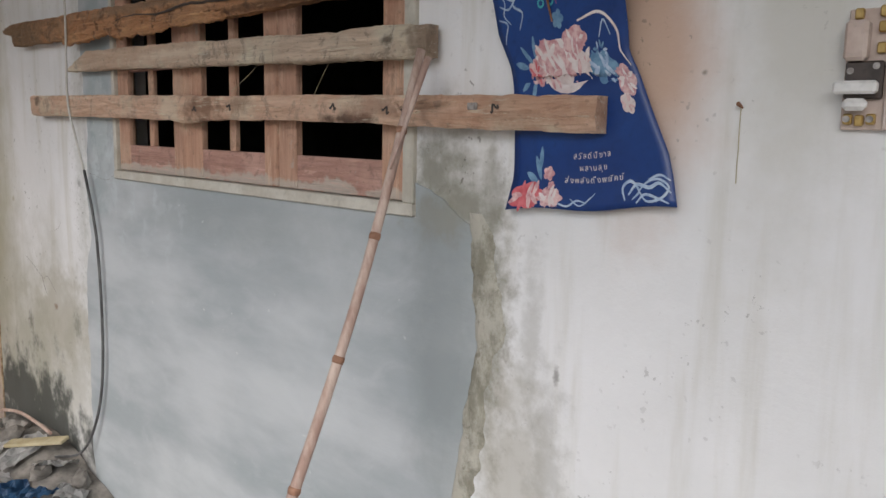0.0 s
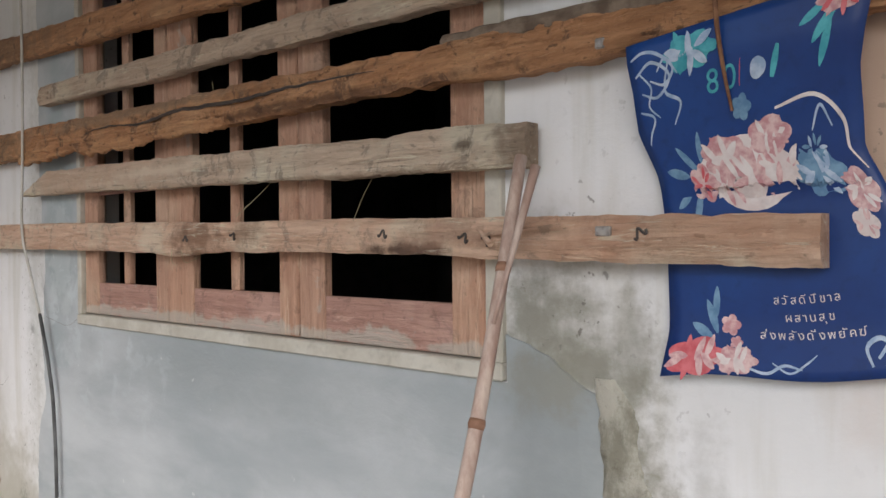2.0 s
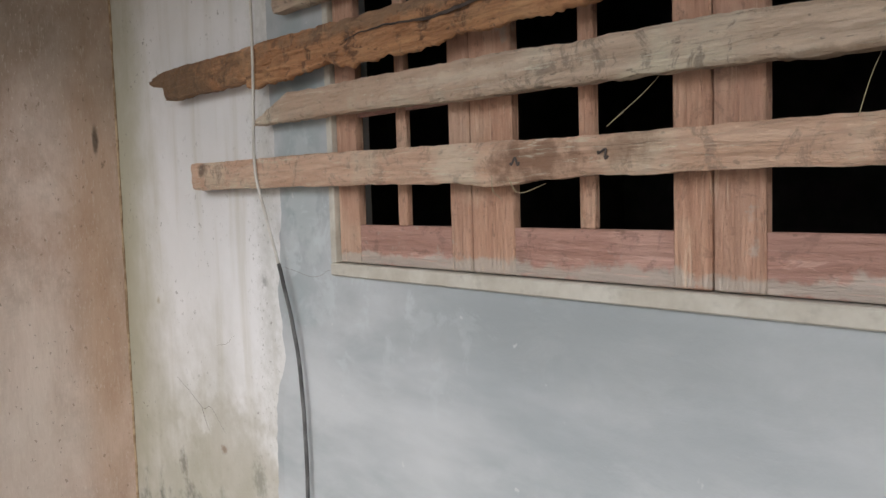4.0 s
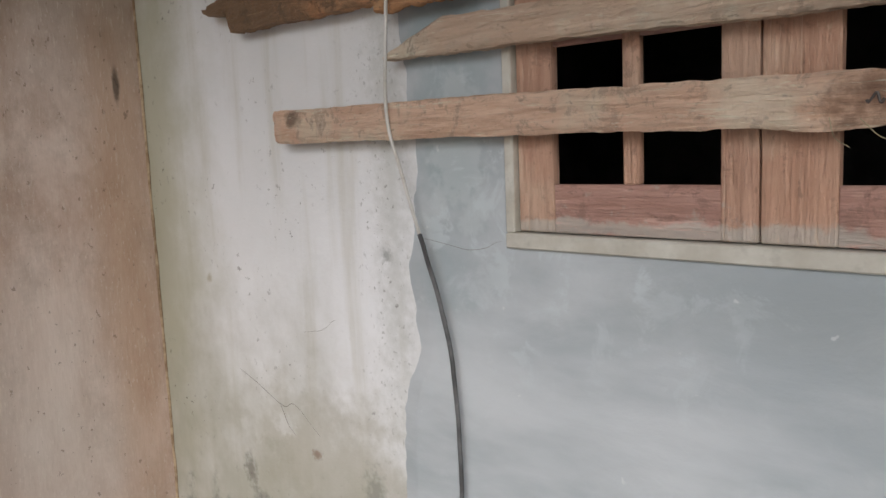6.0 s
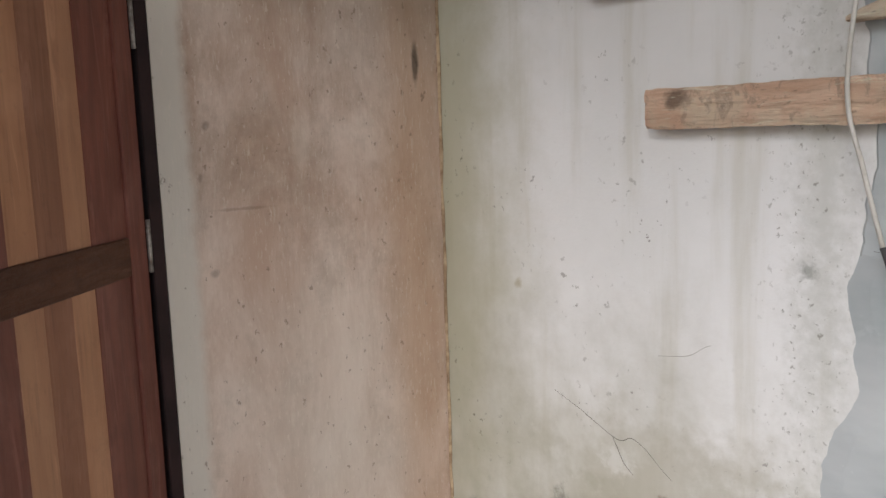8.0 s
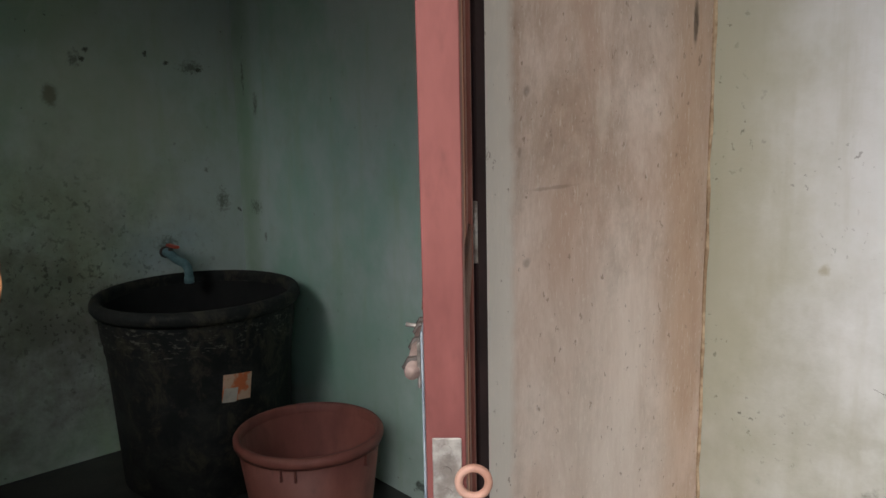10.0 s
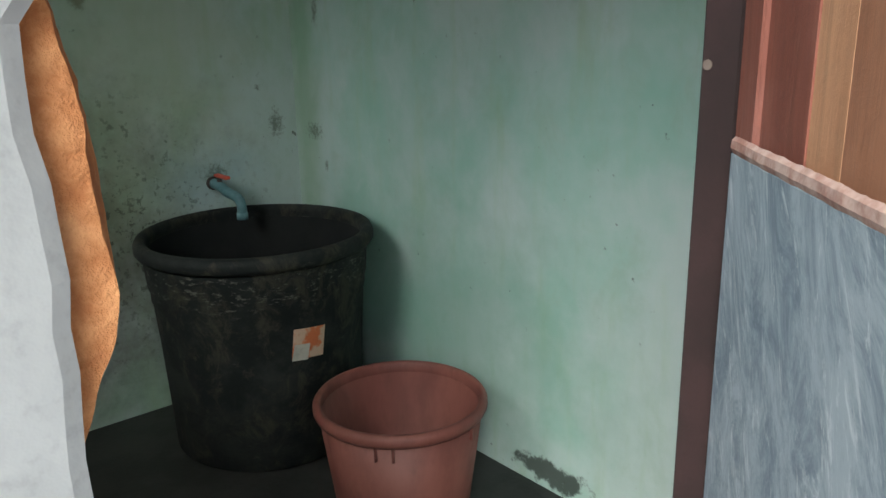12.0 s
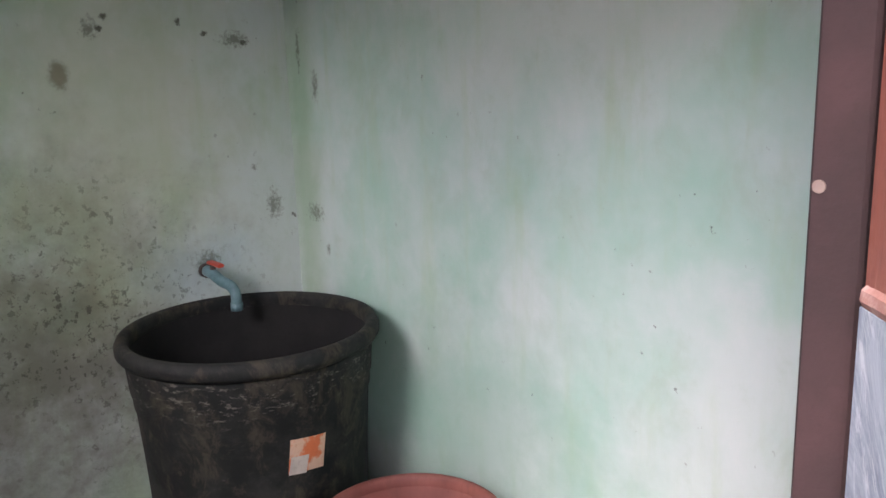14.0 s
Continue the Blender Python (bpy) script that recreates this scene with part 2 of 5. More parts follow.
def brown_wall():
    g = Graph("weathered_brown_plaster", 0.88)
    streak = g.noise(2.0, 7, 0.70, (2.4, 2.4, 0.9), warp=0.5)
    cloud = g.noise(3.2, 9, 0.76, (1.1, 1.1, 0.9))
    scratch = g.noise(30, 4, 0.7, (3, 3, 0.6))
    colour = g.mix(g.step(streak, 0.32, 0.68), (0.50, 0.36, 0.28), (0.72, 0.60, 0.52))
    colour = g.mix(g.math("MULTIPLY", g.step(cloud, 0.44, 0.68), 0.45), colour, (0.25, 0.18, 0.125))
    colour = g.mix(g.math("MULTIPLY", g.patch((0, -0.10, 1.3), (0, 0.11, 1.4), 0.4, 0.8, 4), 0.6), colour, (0.50, 0.33, 0.22))
    colour = g.mix(g.math("MULTIPLY", g.patch((0, -0.35, 2.2), (0, 0.5, 0.42), 0.4, 0.9, 4), 0.6), colour, (0.17, 0.135, 0.10))
    colour = g.mix(g.math("MULTIPLY", g.patch((0, -0.40, 0.7), (0, 0.3, 0.5), 0.5, 0.9, 3), 0.55), colour, (0.60, 0.55, 0.49))
    colour = g.mix(g.math("MULTIPLY", g.patch((0, -0.79, 1.2), (0, 0.055, 2.0), 0.25, 0.4, 10), 0.85), colour, (0.66, 0.63, 0.57))
    marks = g.step(scratch, 0.56, 0.70)
    colour = g.mix(g.math("MULTIPLY", marks, 0.28), colour, (0.70, 0.65, 0.55))
    nicks = g.step(g.noise(55, 3, 0.6, (1, 1, 0.7), shift=(2, 5, 3)), 0.66, 0.71)
    colour = g.mix(g.math("MULTIPLY", nicks, 0.55), colour, (0.16, 0.11, 0.075))
    pale = g.step(g.noise(70, 3, 0.65, (1.4, 1.4, 0.5), shift=(7, 1, 3)), 0.60, 0.68)
    colour = g.mix(g.math("MULTIPLY", pale, 0.3), colour, (0.76, 0.68, 0.60))
    for y, z, ry, rz, tone in ((-0.70, 1.62, 0.008, 0.010, (0.10, 0.07, 0.05)), (-0.72, 1.50, 0.006, 0.012, (0.12, 0.09, 0.06)), (-0.62, 1.42, 0.07, 0.004, (0.20, 0.14, 0.10)), (-0.45, 1.58, 0.035, 0.07, (0.68, 0.58, 0.49)), (-0.70, 1.27, 0.01, 0.01, (0.14, 0.10, 0.07))):
        colour = g.mix(g.math("MULTIPLY", g.patch((0, y, z), (0, ry, rz), 0.8, 0.7, 30), 0.4), colour, tone)
    hook = g.patch((0, -0.085, 1.785), (0, 0.012, 0.06), 0.25, 0.5, 30)
    colour = g.mix(g.math("MULTIPLY", hook, 0.8), colour, (0.07, 0.05, 0.035))
    g.bump(g.math("ADD", cloud, g.math("MULTIPLY", scratch, 0.5)), 0.3, 0.01)
    return g.done(colour)


def green_wall(name, tint, mould):
    g = Graph(name, 0.6)
    cloud = g.noise(1.3, 5, 0.6)
    streak = g.noise(1.8, 6, 0.6, (4, 4, 0.6), shift=(2, 5, 1))
    speck = g.noise(60, 3, 0.6)
    mid = g.noise(6.0, 7, 0.72, (1, 1, 0.7), shift=(9, 4, 2), warp=0.5)
    colour = g.mix(g.step(cloud, 0.34, 0.60), tint, (0.61, 0.70, 0.67))
    colour = g.mix(g.math("MULTIPLY", g.step(mid, 0.48, 0.70), 0.32), colour, (0.40, 0.52, 0.40))
    colour = g.mix(g.math("MULTIPLY", g.step(mid, 0.46, 0.30), 0.25), colour, (0.72, 0.75, 0.74))
    colour = g.mix(g.math("MULTIPLY", g.step(streak, 0.5, 0.75), 0.5), colour, (0.42, 0.57, 0.36))
    if mould:
        colour = g.mix(g.math("MULTIPLY", g.patch((0, -1.0, 0.72), (0, 0.60, 0.66), 0.6, 1.0, 6), 0.85), colour, (0.10, 0.10, 0.065))
        colour = g.mix(g.math("MULTIPLY", g.patch((0, -0.864, 1.675), (0, 0.034, 0.05), 0.5, 0.5, 24), 0.92), colour, (0.06, 0.055, 0.035))
        colour = g.mix(g.math("MULTIPLY", g.patch((0, -0.42, 0.95), (0, 0.22, 0.14), 0.5, 0.9, 6), 0.6), colour, (0.42, 0.58, 0.62))
        colour = g.mix(g.math("MULTIPLY", g.patch((0, -0.7, 1.5), (0, 0.5, 0.7), 0.6, 1.0, 4), 0.45), colour, (0.50, 0.52, 0.34))
    else:
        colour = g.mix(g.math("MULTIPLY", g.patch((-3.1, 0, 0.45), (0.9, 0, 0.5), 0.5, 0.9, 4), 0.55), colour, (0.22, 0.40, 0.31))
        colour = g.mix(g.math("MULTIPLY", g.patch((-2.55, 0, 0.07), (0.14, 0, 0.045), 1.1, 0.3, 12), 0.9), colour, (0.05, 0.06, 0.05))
        colour = g.mix(g.math("MULTIPLY", g.patch((-4.0, 0, 1.35), (0.13, 0, 1.2), 0.4, 0.9, 5), 0.6), colour, (0.27, 0.44, 0.25))
    for x, y, z, rx, ry, rz in ((-3.93, 0, 1.12, 0.05, 0, 0.03), (-3.99, 0, 1.76, 0.012, 0, 0.07), (-3.85, 0, 0.98, 0.012, 0, 0.02), (-3.88, 0, 1.62, 0.02, 0, 0.05)) if not mould else ((0, -0.18, 1.31, 0, 0.012, 0.012), (0, -0.22, 1.80, 0, 0.05, 0.025), (0, -0.10, 1.15, 0, 0.03, 0.05), (0, -0.40, 0.97, 0, 0.05, 0.035), (0, -0.75, 1.83, 0, 0.025, 0.03)):
        colour = g.mix(g.math("MULTIPLY", g.patch((x, y, z), (rx, ry, rz), 1.4, 1.0, 60), 0.7), colour, (0.10, 0.11, 0.07))
    if mould:
        spots = g.math("MULTIPLY", g.step(g.noise(34, 4, 0.7, shift=(2, 7, 1)), 0.55, 0.63), g.patch((0, -0.85, 0.8), (0, 0.55, 0.45), 0.8, 1.0, 5))
        colour = g.mix(g.math("MULTIPLY", spots, 0.8), colour, (0.045, 0.045, 0.03))
        for y, z in ((-0.70, 1.87), (-0.72, 1.83), (-0.342, 1.82), (-0.185, 1.79), (-0.44, 1.86)):
            colour = g.mix(g.math("MULTIPLY", g.patch((0, y, z), (0, 0.013, 0.012), 0.8, 0.6, 60), 0.85), colour, (0.05, 0.05, 0.03))
    dots = g.step(g.noise(26, 4, 0.6, shift=(6, 3, 1)), 0.66, 0.71)
    where = g.step(g.noise(2.5, 3, 0.5, shift=(1, 8, 3)), 0.45, 0.65)
    colour = g.mix(g.math("MULTIPLY", g.math("MULTIPLY", dots, where), 0.7), colour, (0.05, 0.05, 0.035))
    g.bump(g.math("ADD", cloud, g.math("MULTIPLY", speck, 0.3)), 0.2, 0.008)
    return g.done(colour)


def broken_brick():
    g = Graph("broken_orange_brick", 0.92)
    lump = g.noise(22, 6, 0.7)
    big = g.noise(6, 3, 0.5)
    colour = g.mix(g.step(lump, 0.35, 0.65), (0.36, 0.13, 0.045), (0.56, 0.26, 0.11))
    colour = g.mix(g.math("MULTIPLY", g.step(big, 0.52, 0.7), 0.5), colour, (0.52, 0.33, 0.21))
    g.bump(lump, 0.8, 0.012)
    return g.done(colour)


def barrel_plastic():
    g = Graph("scuffed_black_plastic", 0.72)
    g.b.inputs["Specular IOR Level"].default_value = 0.25
    big = g.noise(5, 5, 0.7)
    scuff = g.noise(26, 5, 0.75, (1, 1, 2.5))
    colour = g.mix(g.step(big, 0.4, 0.7), (0.010, 0.012, 0.012), (0.028, 0.031, 0.028))
    band = g.patch((0, 0, 0.70), (0, 0, 0.07), 0.8, 0.7, 6)
    colour = g.mix(g.math("MULTIPLY", g.math("MULTIPLY", g.step(scuff, 0.54, 0.66), band), 0.6), colour, (0.22, 0.21, 0.18))
    colour = g.mix(g.math("MULTIPLY", g.math("MULTIPLY", g.step(scuff, 0.60, 0.72), g.step(big, 0.45, 0.6)), 0.4), colour, (0.12, 0.115, 0.095))
    grime = g.noise(9, 6, 0.75, (1, 1, 0.8), shift=(3, 1, 6), warp=0.6)
    colour = g.mix(g.math("MULTIPLY", g.step(grime, 0.48, 0.64), 0.55), colour, (0.075, 0.066, 0.046))
    g.bump(g.math("ADD", scuff, grime), 0.35, 0.004)
    return g.done(colour)


def galvanised():
    g = Graph("dull_zinc_sheet", 0.5, 0.1)
    turn = g.n("ShaderNodeMapping")
    g.t.links.new(g.co, turn.inputs[0])
    turn.inputs["Rotation"].default_value = (0, radians(24), 0)
    g.co = turn.outputs[0]
    brush = g.noise(5.0, 9, 0.78, (1.7, 1.3, 0.8), warp=1.9)
    stroke = g.noise(9.0, 8, 0.78, (2.2, 1.6, 0.6), shift=(4, 2, 1), warp=1.6)
    fine = g.noise(40, 4, 0.7, (1.6, 1.2, 0.5))
    colour = g.mix(g.step(brush, 0.36, 0.62), (0.15, 0.19, 0.24), (0.36, 0.41, 0.46))
    colour = g.mix(g.math("MULTIPLY", g.step(stroke, 0.53, 0.66), 0.6), colour, (0.66, 0.69, 0.71))
    colour = g.mix(g.math("MULTIPLY", g.step(fine, 0.55, 0.72), 0.4), colour, (0.16, 0.19, 0.23))
    g.bump(brush, 0.2, 0.004)
    return g.done(colour)


M_WHITE = plaster_white()
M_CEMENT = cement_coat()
M_BROWN = brown_wall()
M_GREEN_SIDE = green_wall("pale_green_paint", (0.40, 0.62, 0.52), False)
M_GREEN_BACK = green_wall("mouldy_green_paint", (0.40, 0.56, 0.42), True)
M_BRICK = broken_brick()
M_BARREL = barrel_plastic()
M_ZINC = galvanised()
M_DARK_ROOM = mottled("plaster_dark_as_shade", (0.05, 0.048, 0.045), (0.08, 0.075, 0.07))
M_FLOOR = mottled("near_black_concrete", (0.014, 0.015, 0.014), (0.035, 0.035, 0.033), 4, 0.5)
M_GROUND = mottled("worn_concrete_ground", (0.20, 0.185, 0.16), (0.33, 0.31, 0.28), 2.5, 0.9, bump=0.5)
M_CEILING = mottled("old_ceiling_board", (0.42, 0.40, 0.36), (0.52, 0.50, 0.46), 3, 0.9)
M_PLANK = wood("sawn_pale_plank", (0.86, 0.61, 0.44), (0.68, 0.43, 0.29), dirt=0.42, stains=(
    (0.72, 1.60, 0.10, 0.05, (0.24, 0.13, 0.08), 0.75), (0.92, 1.615, 0.07, 0.03, (0.28, 0.15, 0.09), 0.6), (1.42, 1.575, 0.10, 0.014, (0.12, 0.07, 0.05), 0.9), (1.95, 1.60, 0.25, 0.05, (0.46, 0.24, 0.15), 0.55),
    (1.50, 1.60, 0.10, 0.03, (0.34, 0.20, 0.14), 0.6), (-0.62, 1.635, 0.03, 0.02, (0.16, 0.11, 0.08), 0.8), (0.50, 1.605, 0.07, 0.035, (0.84, 0.68, 0.52), 0.7), (0.20, 1.66, 0.5, 0.008, (0.2, 0.13, 0.09), 0.6)))
M_PLANK_PALE = wood("pale_and_grey_plank", (0.74, 0.59, 0.45), (0.52, 0.39, 0.28), dirt=0.55, stains=(
    (0.20, 1.79, 0.45, 0.07, (0.66, 0.47, 0.34), 0.6), (0.55, 1.775, 0.22, 0.012, (0.78, 0.66, 0.52), 0.8), (1.66, 1.75, 0.05, 0.05, (0.20, 0.14, 0.10), 0.7), (1.55, 1.755, 0.02, 0.01, (0.10, 0.07, 0.05), 0.8), (1.2, 1.712, 0.5, 0.012, (0.22, 0.15, 0.10), 0.6)))
M_PLANK_GREY = wood("weathered_grey_plank", (0.70, 0.55, 0.41), (0.50, 0.37, 0.27), dirt=0.55)
M_PLANK_ROT = wood("rotten_orange_plank", (0.68, 0.36, 0.18), (0.40, 0.19, 0.085), dirt=0.75, size=1.3, worn=0.3, stains=(
    (-0.85, 1.90, 0.50, 0.2, (0.20, 0.14, 0.09), 0.8), (0.4, 1.94, 0.7, 0.022, (0.30, 0.21, 0.14), 0.7), (1.1, 1.875, 0.5, 0.012, (0.10, 0.05, 0.03), 0.7), (-0.5, 2.25, 0.5, 0.1, (0.22, 0.15, 0.10), 0.6)))
M_ROT_LIP = wood("crumbling_orange_wood", (0.72, 0.38, 0.18), (0.46, 0.21, 0.09), dirt=0.7, size=1.6, worn=0.3)
M_LEAF_UP = wood("reddish_shutter_stile", (0.70, 0.43, 0.30), (0.55, 0.31, 0.21), "z", dirt=0.35, smear=True)
M_LEAF_ALONG = wood("reddish_shutter_rail", (0.62, 0.37, 0.30), (0.49, 0.275, 0.215), "x", dirt=0.35, smear=True)
M_FRAME = mottled("chalky_paint_on_wood", (0.48, 0.45, 0.38), (0.62, 0.60, 0.53), 8, 0.85, fine=40)
M_JAMB = mottled("dark_brown_paint", (0.016, 0.006, 0.006), (0.030, 0.012, 0.012), 7, 0.85, fine=90)
M_DOOR_RED = wood("red_brown_door_wood", (0.25, 0.085, 0.060), (0.17, 0.055, 0.040), "z", 0.5, 0.12, shine=0.3, worn=0.25, size=0.45, relief=0.12)
M_DOOR_BROWN = wood("brown_door_wood", (0.36, 0.17, 0.10), (0.27, 0.115, 0.065), "z", 0.5, 0.12, shine=0.3, worn=0.25, size=0.45, relief=0.12)
M_DOOR_ORANGE = wood("orange_door_wood", (0.47, 0.21, 0.095), (0.38, 0.16, 0.07), "z", 0.5, 0.12, shine=0.3, worn=0.25, size=0.45, relief=0.12)
M_DOOR_TAN = wood("honey_door_wood", (0.52, 0.27, 0.15), (0.43, 0.205, 0.11), "z", 0.5, 0.12, shine=0.3, worn=0.25, size=0.45, relief=0.12)
M_DOOR_RAIL = wood("dark_door_rail_wood", (0.16, 0.065, 0.035), (0.09, 0.036, 0.02), "x", 0.55, 0.25, shine=0.3, worn=0.1)
M_DOOR_EDGE = mottled("faded_pink_paint", (0.165, 0.045, 0.040), (0.25, 0.080, 0.070), 9, 0.75, fine=50, scale=(1, 1, 0.4))
M_STEEL = mottled("rusty_bright_steel", (0.24, 0.21, 0.19), (0.50, 0.47, 0.44), 45, 0.5, 0.5)
M_RUST = mottled("rusty_iron", (0.16, 0.075, 0.04), (0.28, 0.14, 0.075), 40, 0.85)
M_BUCKET = mottled("faded_terracotta_plastic", (0.17, 0.052, 0.042), (0.25, 0.088, 0.068), 5, 0.55, fine=25, scale=(1, 1, 0.4))
M_LABEL = mottled("torn_orange_label", (0.62, 0.17, 0.06), (0.60, 0.42, 0.30), 14, 0.6, low=0.45, high=0.55)
M_LABEL_PALE = mottled("peeled_label_paper", (0.40, 0.38, 0.33), (0.55, 0.52, 0.46), 30, 0.8)
M_PVC = mottled("blue_grey_pvc", (0.10, 0.20, 0.22), (0.15, 0.27, 0.29), 20, 0.4)
M_RED_PLASTIC = mottled("red_plastic", (0.55, 0.06, 0.035), (0.62, 0.09, 0.05), 20, 0.4)
M_BAMBOO = mottled("dry_bamboo", (0.36, 0.235, 0.19), (0.56, 0.45, 0.38), 9, 0.6, fine=60, scale=(3, 3, 0.5))
M_BAMBOO_NODE = mottled("bamboo_node", (0.25, 0.13, 0.08), (0.36, 0.20, 0.13), 20, 0.7)
M_CABLE_WHITE = mottled("dirty_white_sheath", (0.55, 0.53, 0.48), (0.68, 0.66, 0.62), 12, 0.6)
M_CABLE_BLACK = mottled("grey_black_sheath", (0.06, 0.06, 0.06), (0.14, 0.14, 0.14), 12, 0.6)
M_BASE = mottled("dusty_pink_board", (0.52, 0.41, 0.35), (0.62, 0.52, 0.46), 20, 0.8)
M_CERAMIC = mottled("glazed_white_ceramic", (0.74, 0.73, 0.70), (0.82, 0.81, 0.79), 20, 0.3)
M_BAKELITE = mottled("dark_bakelite", (0.05, 0.04, 0.035), (0.09, 0.07, 0.06), 30, 0.5)
M_BRASS = mottled("tarnished_brass", (0.42, 0.28, 0.10), (0.60, 0.42, 0.16), 40, 0.4, 0.8)
M_POSTER = mottled("deep_blue_print", (0.007, 0.036, 0.17), (0.010, 0.060, 0.25), 3, 0.36, bump=0.05)
M_INK_PINK = mottled("pink_print", (0.56, 0.27, 0.29), (0.78, 0.58, 0.56), 70, 0.45, bump=0.0)
M_INK_WHITE = mottled("cream_print", (0.72, 0.62, 0.60), (0.82, 0.76, 0.74), 40, 0.45, bump=0.0)
M_INK_TEAL = mottled("turquoise_print", (0.05, 0.34, 0.42), (0.10, 0.48, 0.54), 45, 0.45, bump=0.0)
M_INK_CURL = mottled("pale_blue_print", (0.30, 0.42, 0.60), (0.52, 0.62, 0.74), 45, 0.45, bump=0.0)
M_INK_RED = mottled("rose_print", (0.60, 0.10, 0.12), (0.72, 0.20, 0.22), 45, 0.45, bump=0.0)
M_INK_LEAF = mottled("blue_leaf_print", (0.10, 0.22, 0.38), (0.20, 0.36, 0.52), 45, 0.45, bump=0.0)
M_PAPER = mottled("crumpled_grey_paper", (0.42, 0.42, 0.41), (0.58, 0.58, 0.57), 10, 0.85)
M_BLUE_BAG = mottled("blue_plastic_scrap", (0.03, 0.09, 0.2), (0.05, 0.14, 0.28), 10, 0.4)
M_RUBBLE = mottled("grey_rubble", (0.14, 0.13, 0.115), (0.28, 0.26, 0.235), 12, 0.95, bump=0.5)
M_SCRAP = mottled("yellowed_board_scrap", (0.40, 0.34, 0.20), (0.50, 0.44, 0.29), 12, 0.85)


# ---------------------------------------------------------------- mesh helpers
def mesh_of(bm, name, smooth=False):
    me = bpy.data.meshes.new(name)
    bmesh.ops.recalc_face_normals(bm, faces=bm.faces)
    bm.to_mesh(me)
    bm.free()
    if smooth:
        for p in me.polygons:
            p.use_smooth = True
    return me


def part(name, bm, material, parent=None, label="", smooth=False):
    ob = new(name, mesh_of(bm, name, smooth))
    ob.data.materials.append(material)
    if parent is not None:
        ob.parent = parent
    if label:
        ob["label"] = label
    return ob


def thing(name, at, label, category, group="", kind=""):
    ob = new(name)
    ob.matrix_basis = at if isinstance(at, Matrix) else Matrix.Translation(at)
    return tagged(ob, label, category, group, kind)


def single(name, bm, material, label, category, group="", kind="", smooth=False):
    return tagged(part(name, bm, material, None, "", smooth), label, category, group, kind)


def add_box(bm, lo, hi, bevel=0.0):
    m = Matrix.Translation([(a + b) / 2 for a, b in zip(lo, hi)]) @ Matrix.Diagonal((*[b - a for a, b in zip(lo, hi)], 1))
    made = bmesh.ops.create_cube(bm, size=1, matrix=m)["verts"]
    if bevel:
        edges = list({e for v in made for e in v.link_edges})
        bmesh.ops.bevel(bm, geom=edges, offset=bevel, segments=1, affect="EDGES", profile=0.5)
    return bm


def box(lo, hi, bevel=0.0):
    return add_box(bmesh.new(), lo, hi, bevel)


def add_tube(bm, pts, radius, sides=8, cap=True):
    """A round tube along points; radius is a number or a function of the share of the way."""
    pts = [Vector(p) for p in pts]
    rings = []
    side = Vector((0.31, 0.87, 0.39))
    for i, p in enumerate(pts):
        d = (pts[min(i + 1, len(pts) - 1)] - pts[max(i - 1, 0)]).normalized()
        side = (side - d * side.dot(d)).normalized()
        up = d.cross(side)
        r = radius(i / (len(pts) - 1)) if callable(radius) else radius
        rings.append([bm.verts.new(p + (side * math.cos(a) + up * math.sin(a)) * r) for a in (k * math.tau / sides for k in range(sides))])
    for a, b in zip(rings, rings[1:]):
        for k in range(sides):
            bm.faces.new((a[k], a[(k + 1) % sides], b[(k + 1) % sides], b[k]))
    if cap:
        bm.faces.new(rings[0][::-1])
        bm.faces.new(rings[-1])
    return bm


def smooth_line(keys, steps=8):
    """Points on a smooth curve through a few places."""
    keys = [Vector(k) for k in keys]
    ks = [keys[0] * 2 - keys[1]] + keys + [keys[-1] * 2 - keys[-2]]
    out = []
    for a, b, c, d in zip(ks, ks[1:], ks[2:], ks[3:]):
        for i in range(steps):
            t = i / steps
            out.append(0.5 * (2 * b + (c - a) * t + (2 * a - 5 * b + 4 * c - d) * t * t + (3 * b - a - 3 * c + d) * t ** 3))
    return out + [keys[-1]]


def lathe(profile, sides=48, centre=(0, 0, 0)):
    bm = bmesh.new()
    rings = []
    for r, z in profile:
        if r < 1e-5:
            rings.append([bm.verts.new((centre[0], centre[1], centre[2] + z))])
        else:
            rings.append([bm.verts.new((centre[0] + r * math.cos(k * math.tau / sides), centre[1] + r * math.sin(k * math.tau / sides), centre[2] + z)) for k in range(sides)])
    for a, b in zip(rings, rings[1:]):
        for k in range(sides):
            j = (k + 1) % sides
            if len(a) == 1:
                bm.faces.new((a[0], b[j], b[k]))
            elif len(b) == 1:
                bm.faces.new((a[k], a[j], b[0]))
            else:
                bm.faces.new((a[k], a[j], b[j], b[k]))
    return bm


def wobble(x, seed, size=1.0):
    return noise.noise((x * size, seed * 7.31, seed * 1.7))


def along(keys, z):
    """The value at z of a polyline given by (z, value) pairs."""
    keys = sorted(keys)
    return float(np.interp(z, [k[0] for k in keys], [k[1] for k in keys]))


# ---------------------------------------------------------------- structure
WALL_TOP = 2.75
WX, WZ0, WZ1 = (0.0, 1.6), 1.35, 2.45        # window opening
CORNER_X = -1.46                             # face of the wall with the doorway
DOOR_Y0, DOOR_Y1, DOOR_TOP = -1.70, -0.815, 2.08
BACK_X = -4.08

ground = single("ground", box((-300, -300, -0.3), (300, 300, 0.0)), M_GROUND, "grey worn concrete ground with dirt", "ground", kind="structure")
ground.location.z = -0.004


def wall(name, boxes, material, label, parent=None):
    bm = bmesh.new()
    for lo, hi in boxes:
        add_box(bm, lo, hi)
    ob = single(name, bm, material, label, "wall", kind="structure")
    return ob


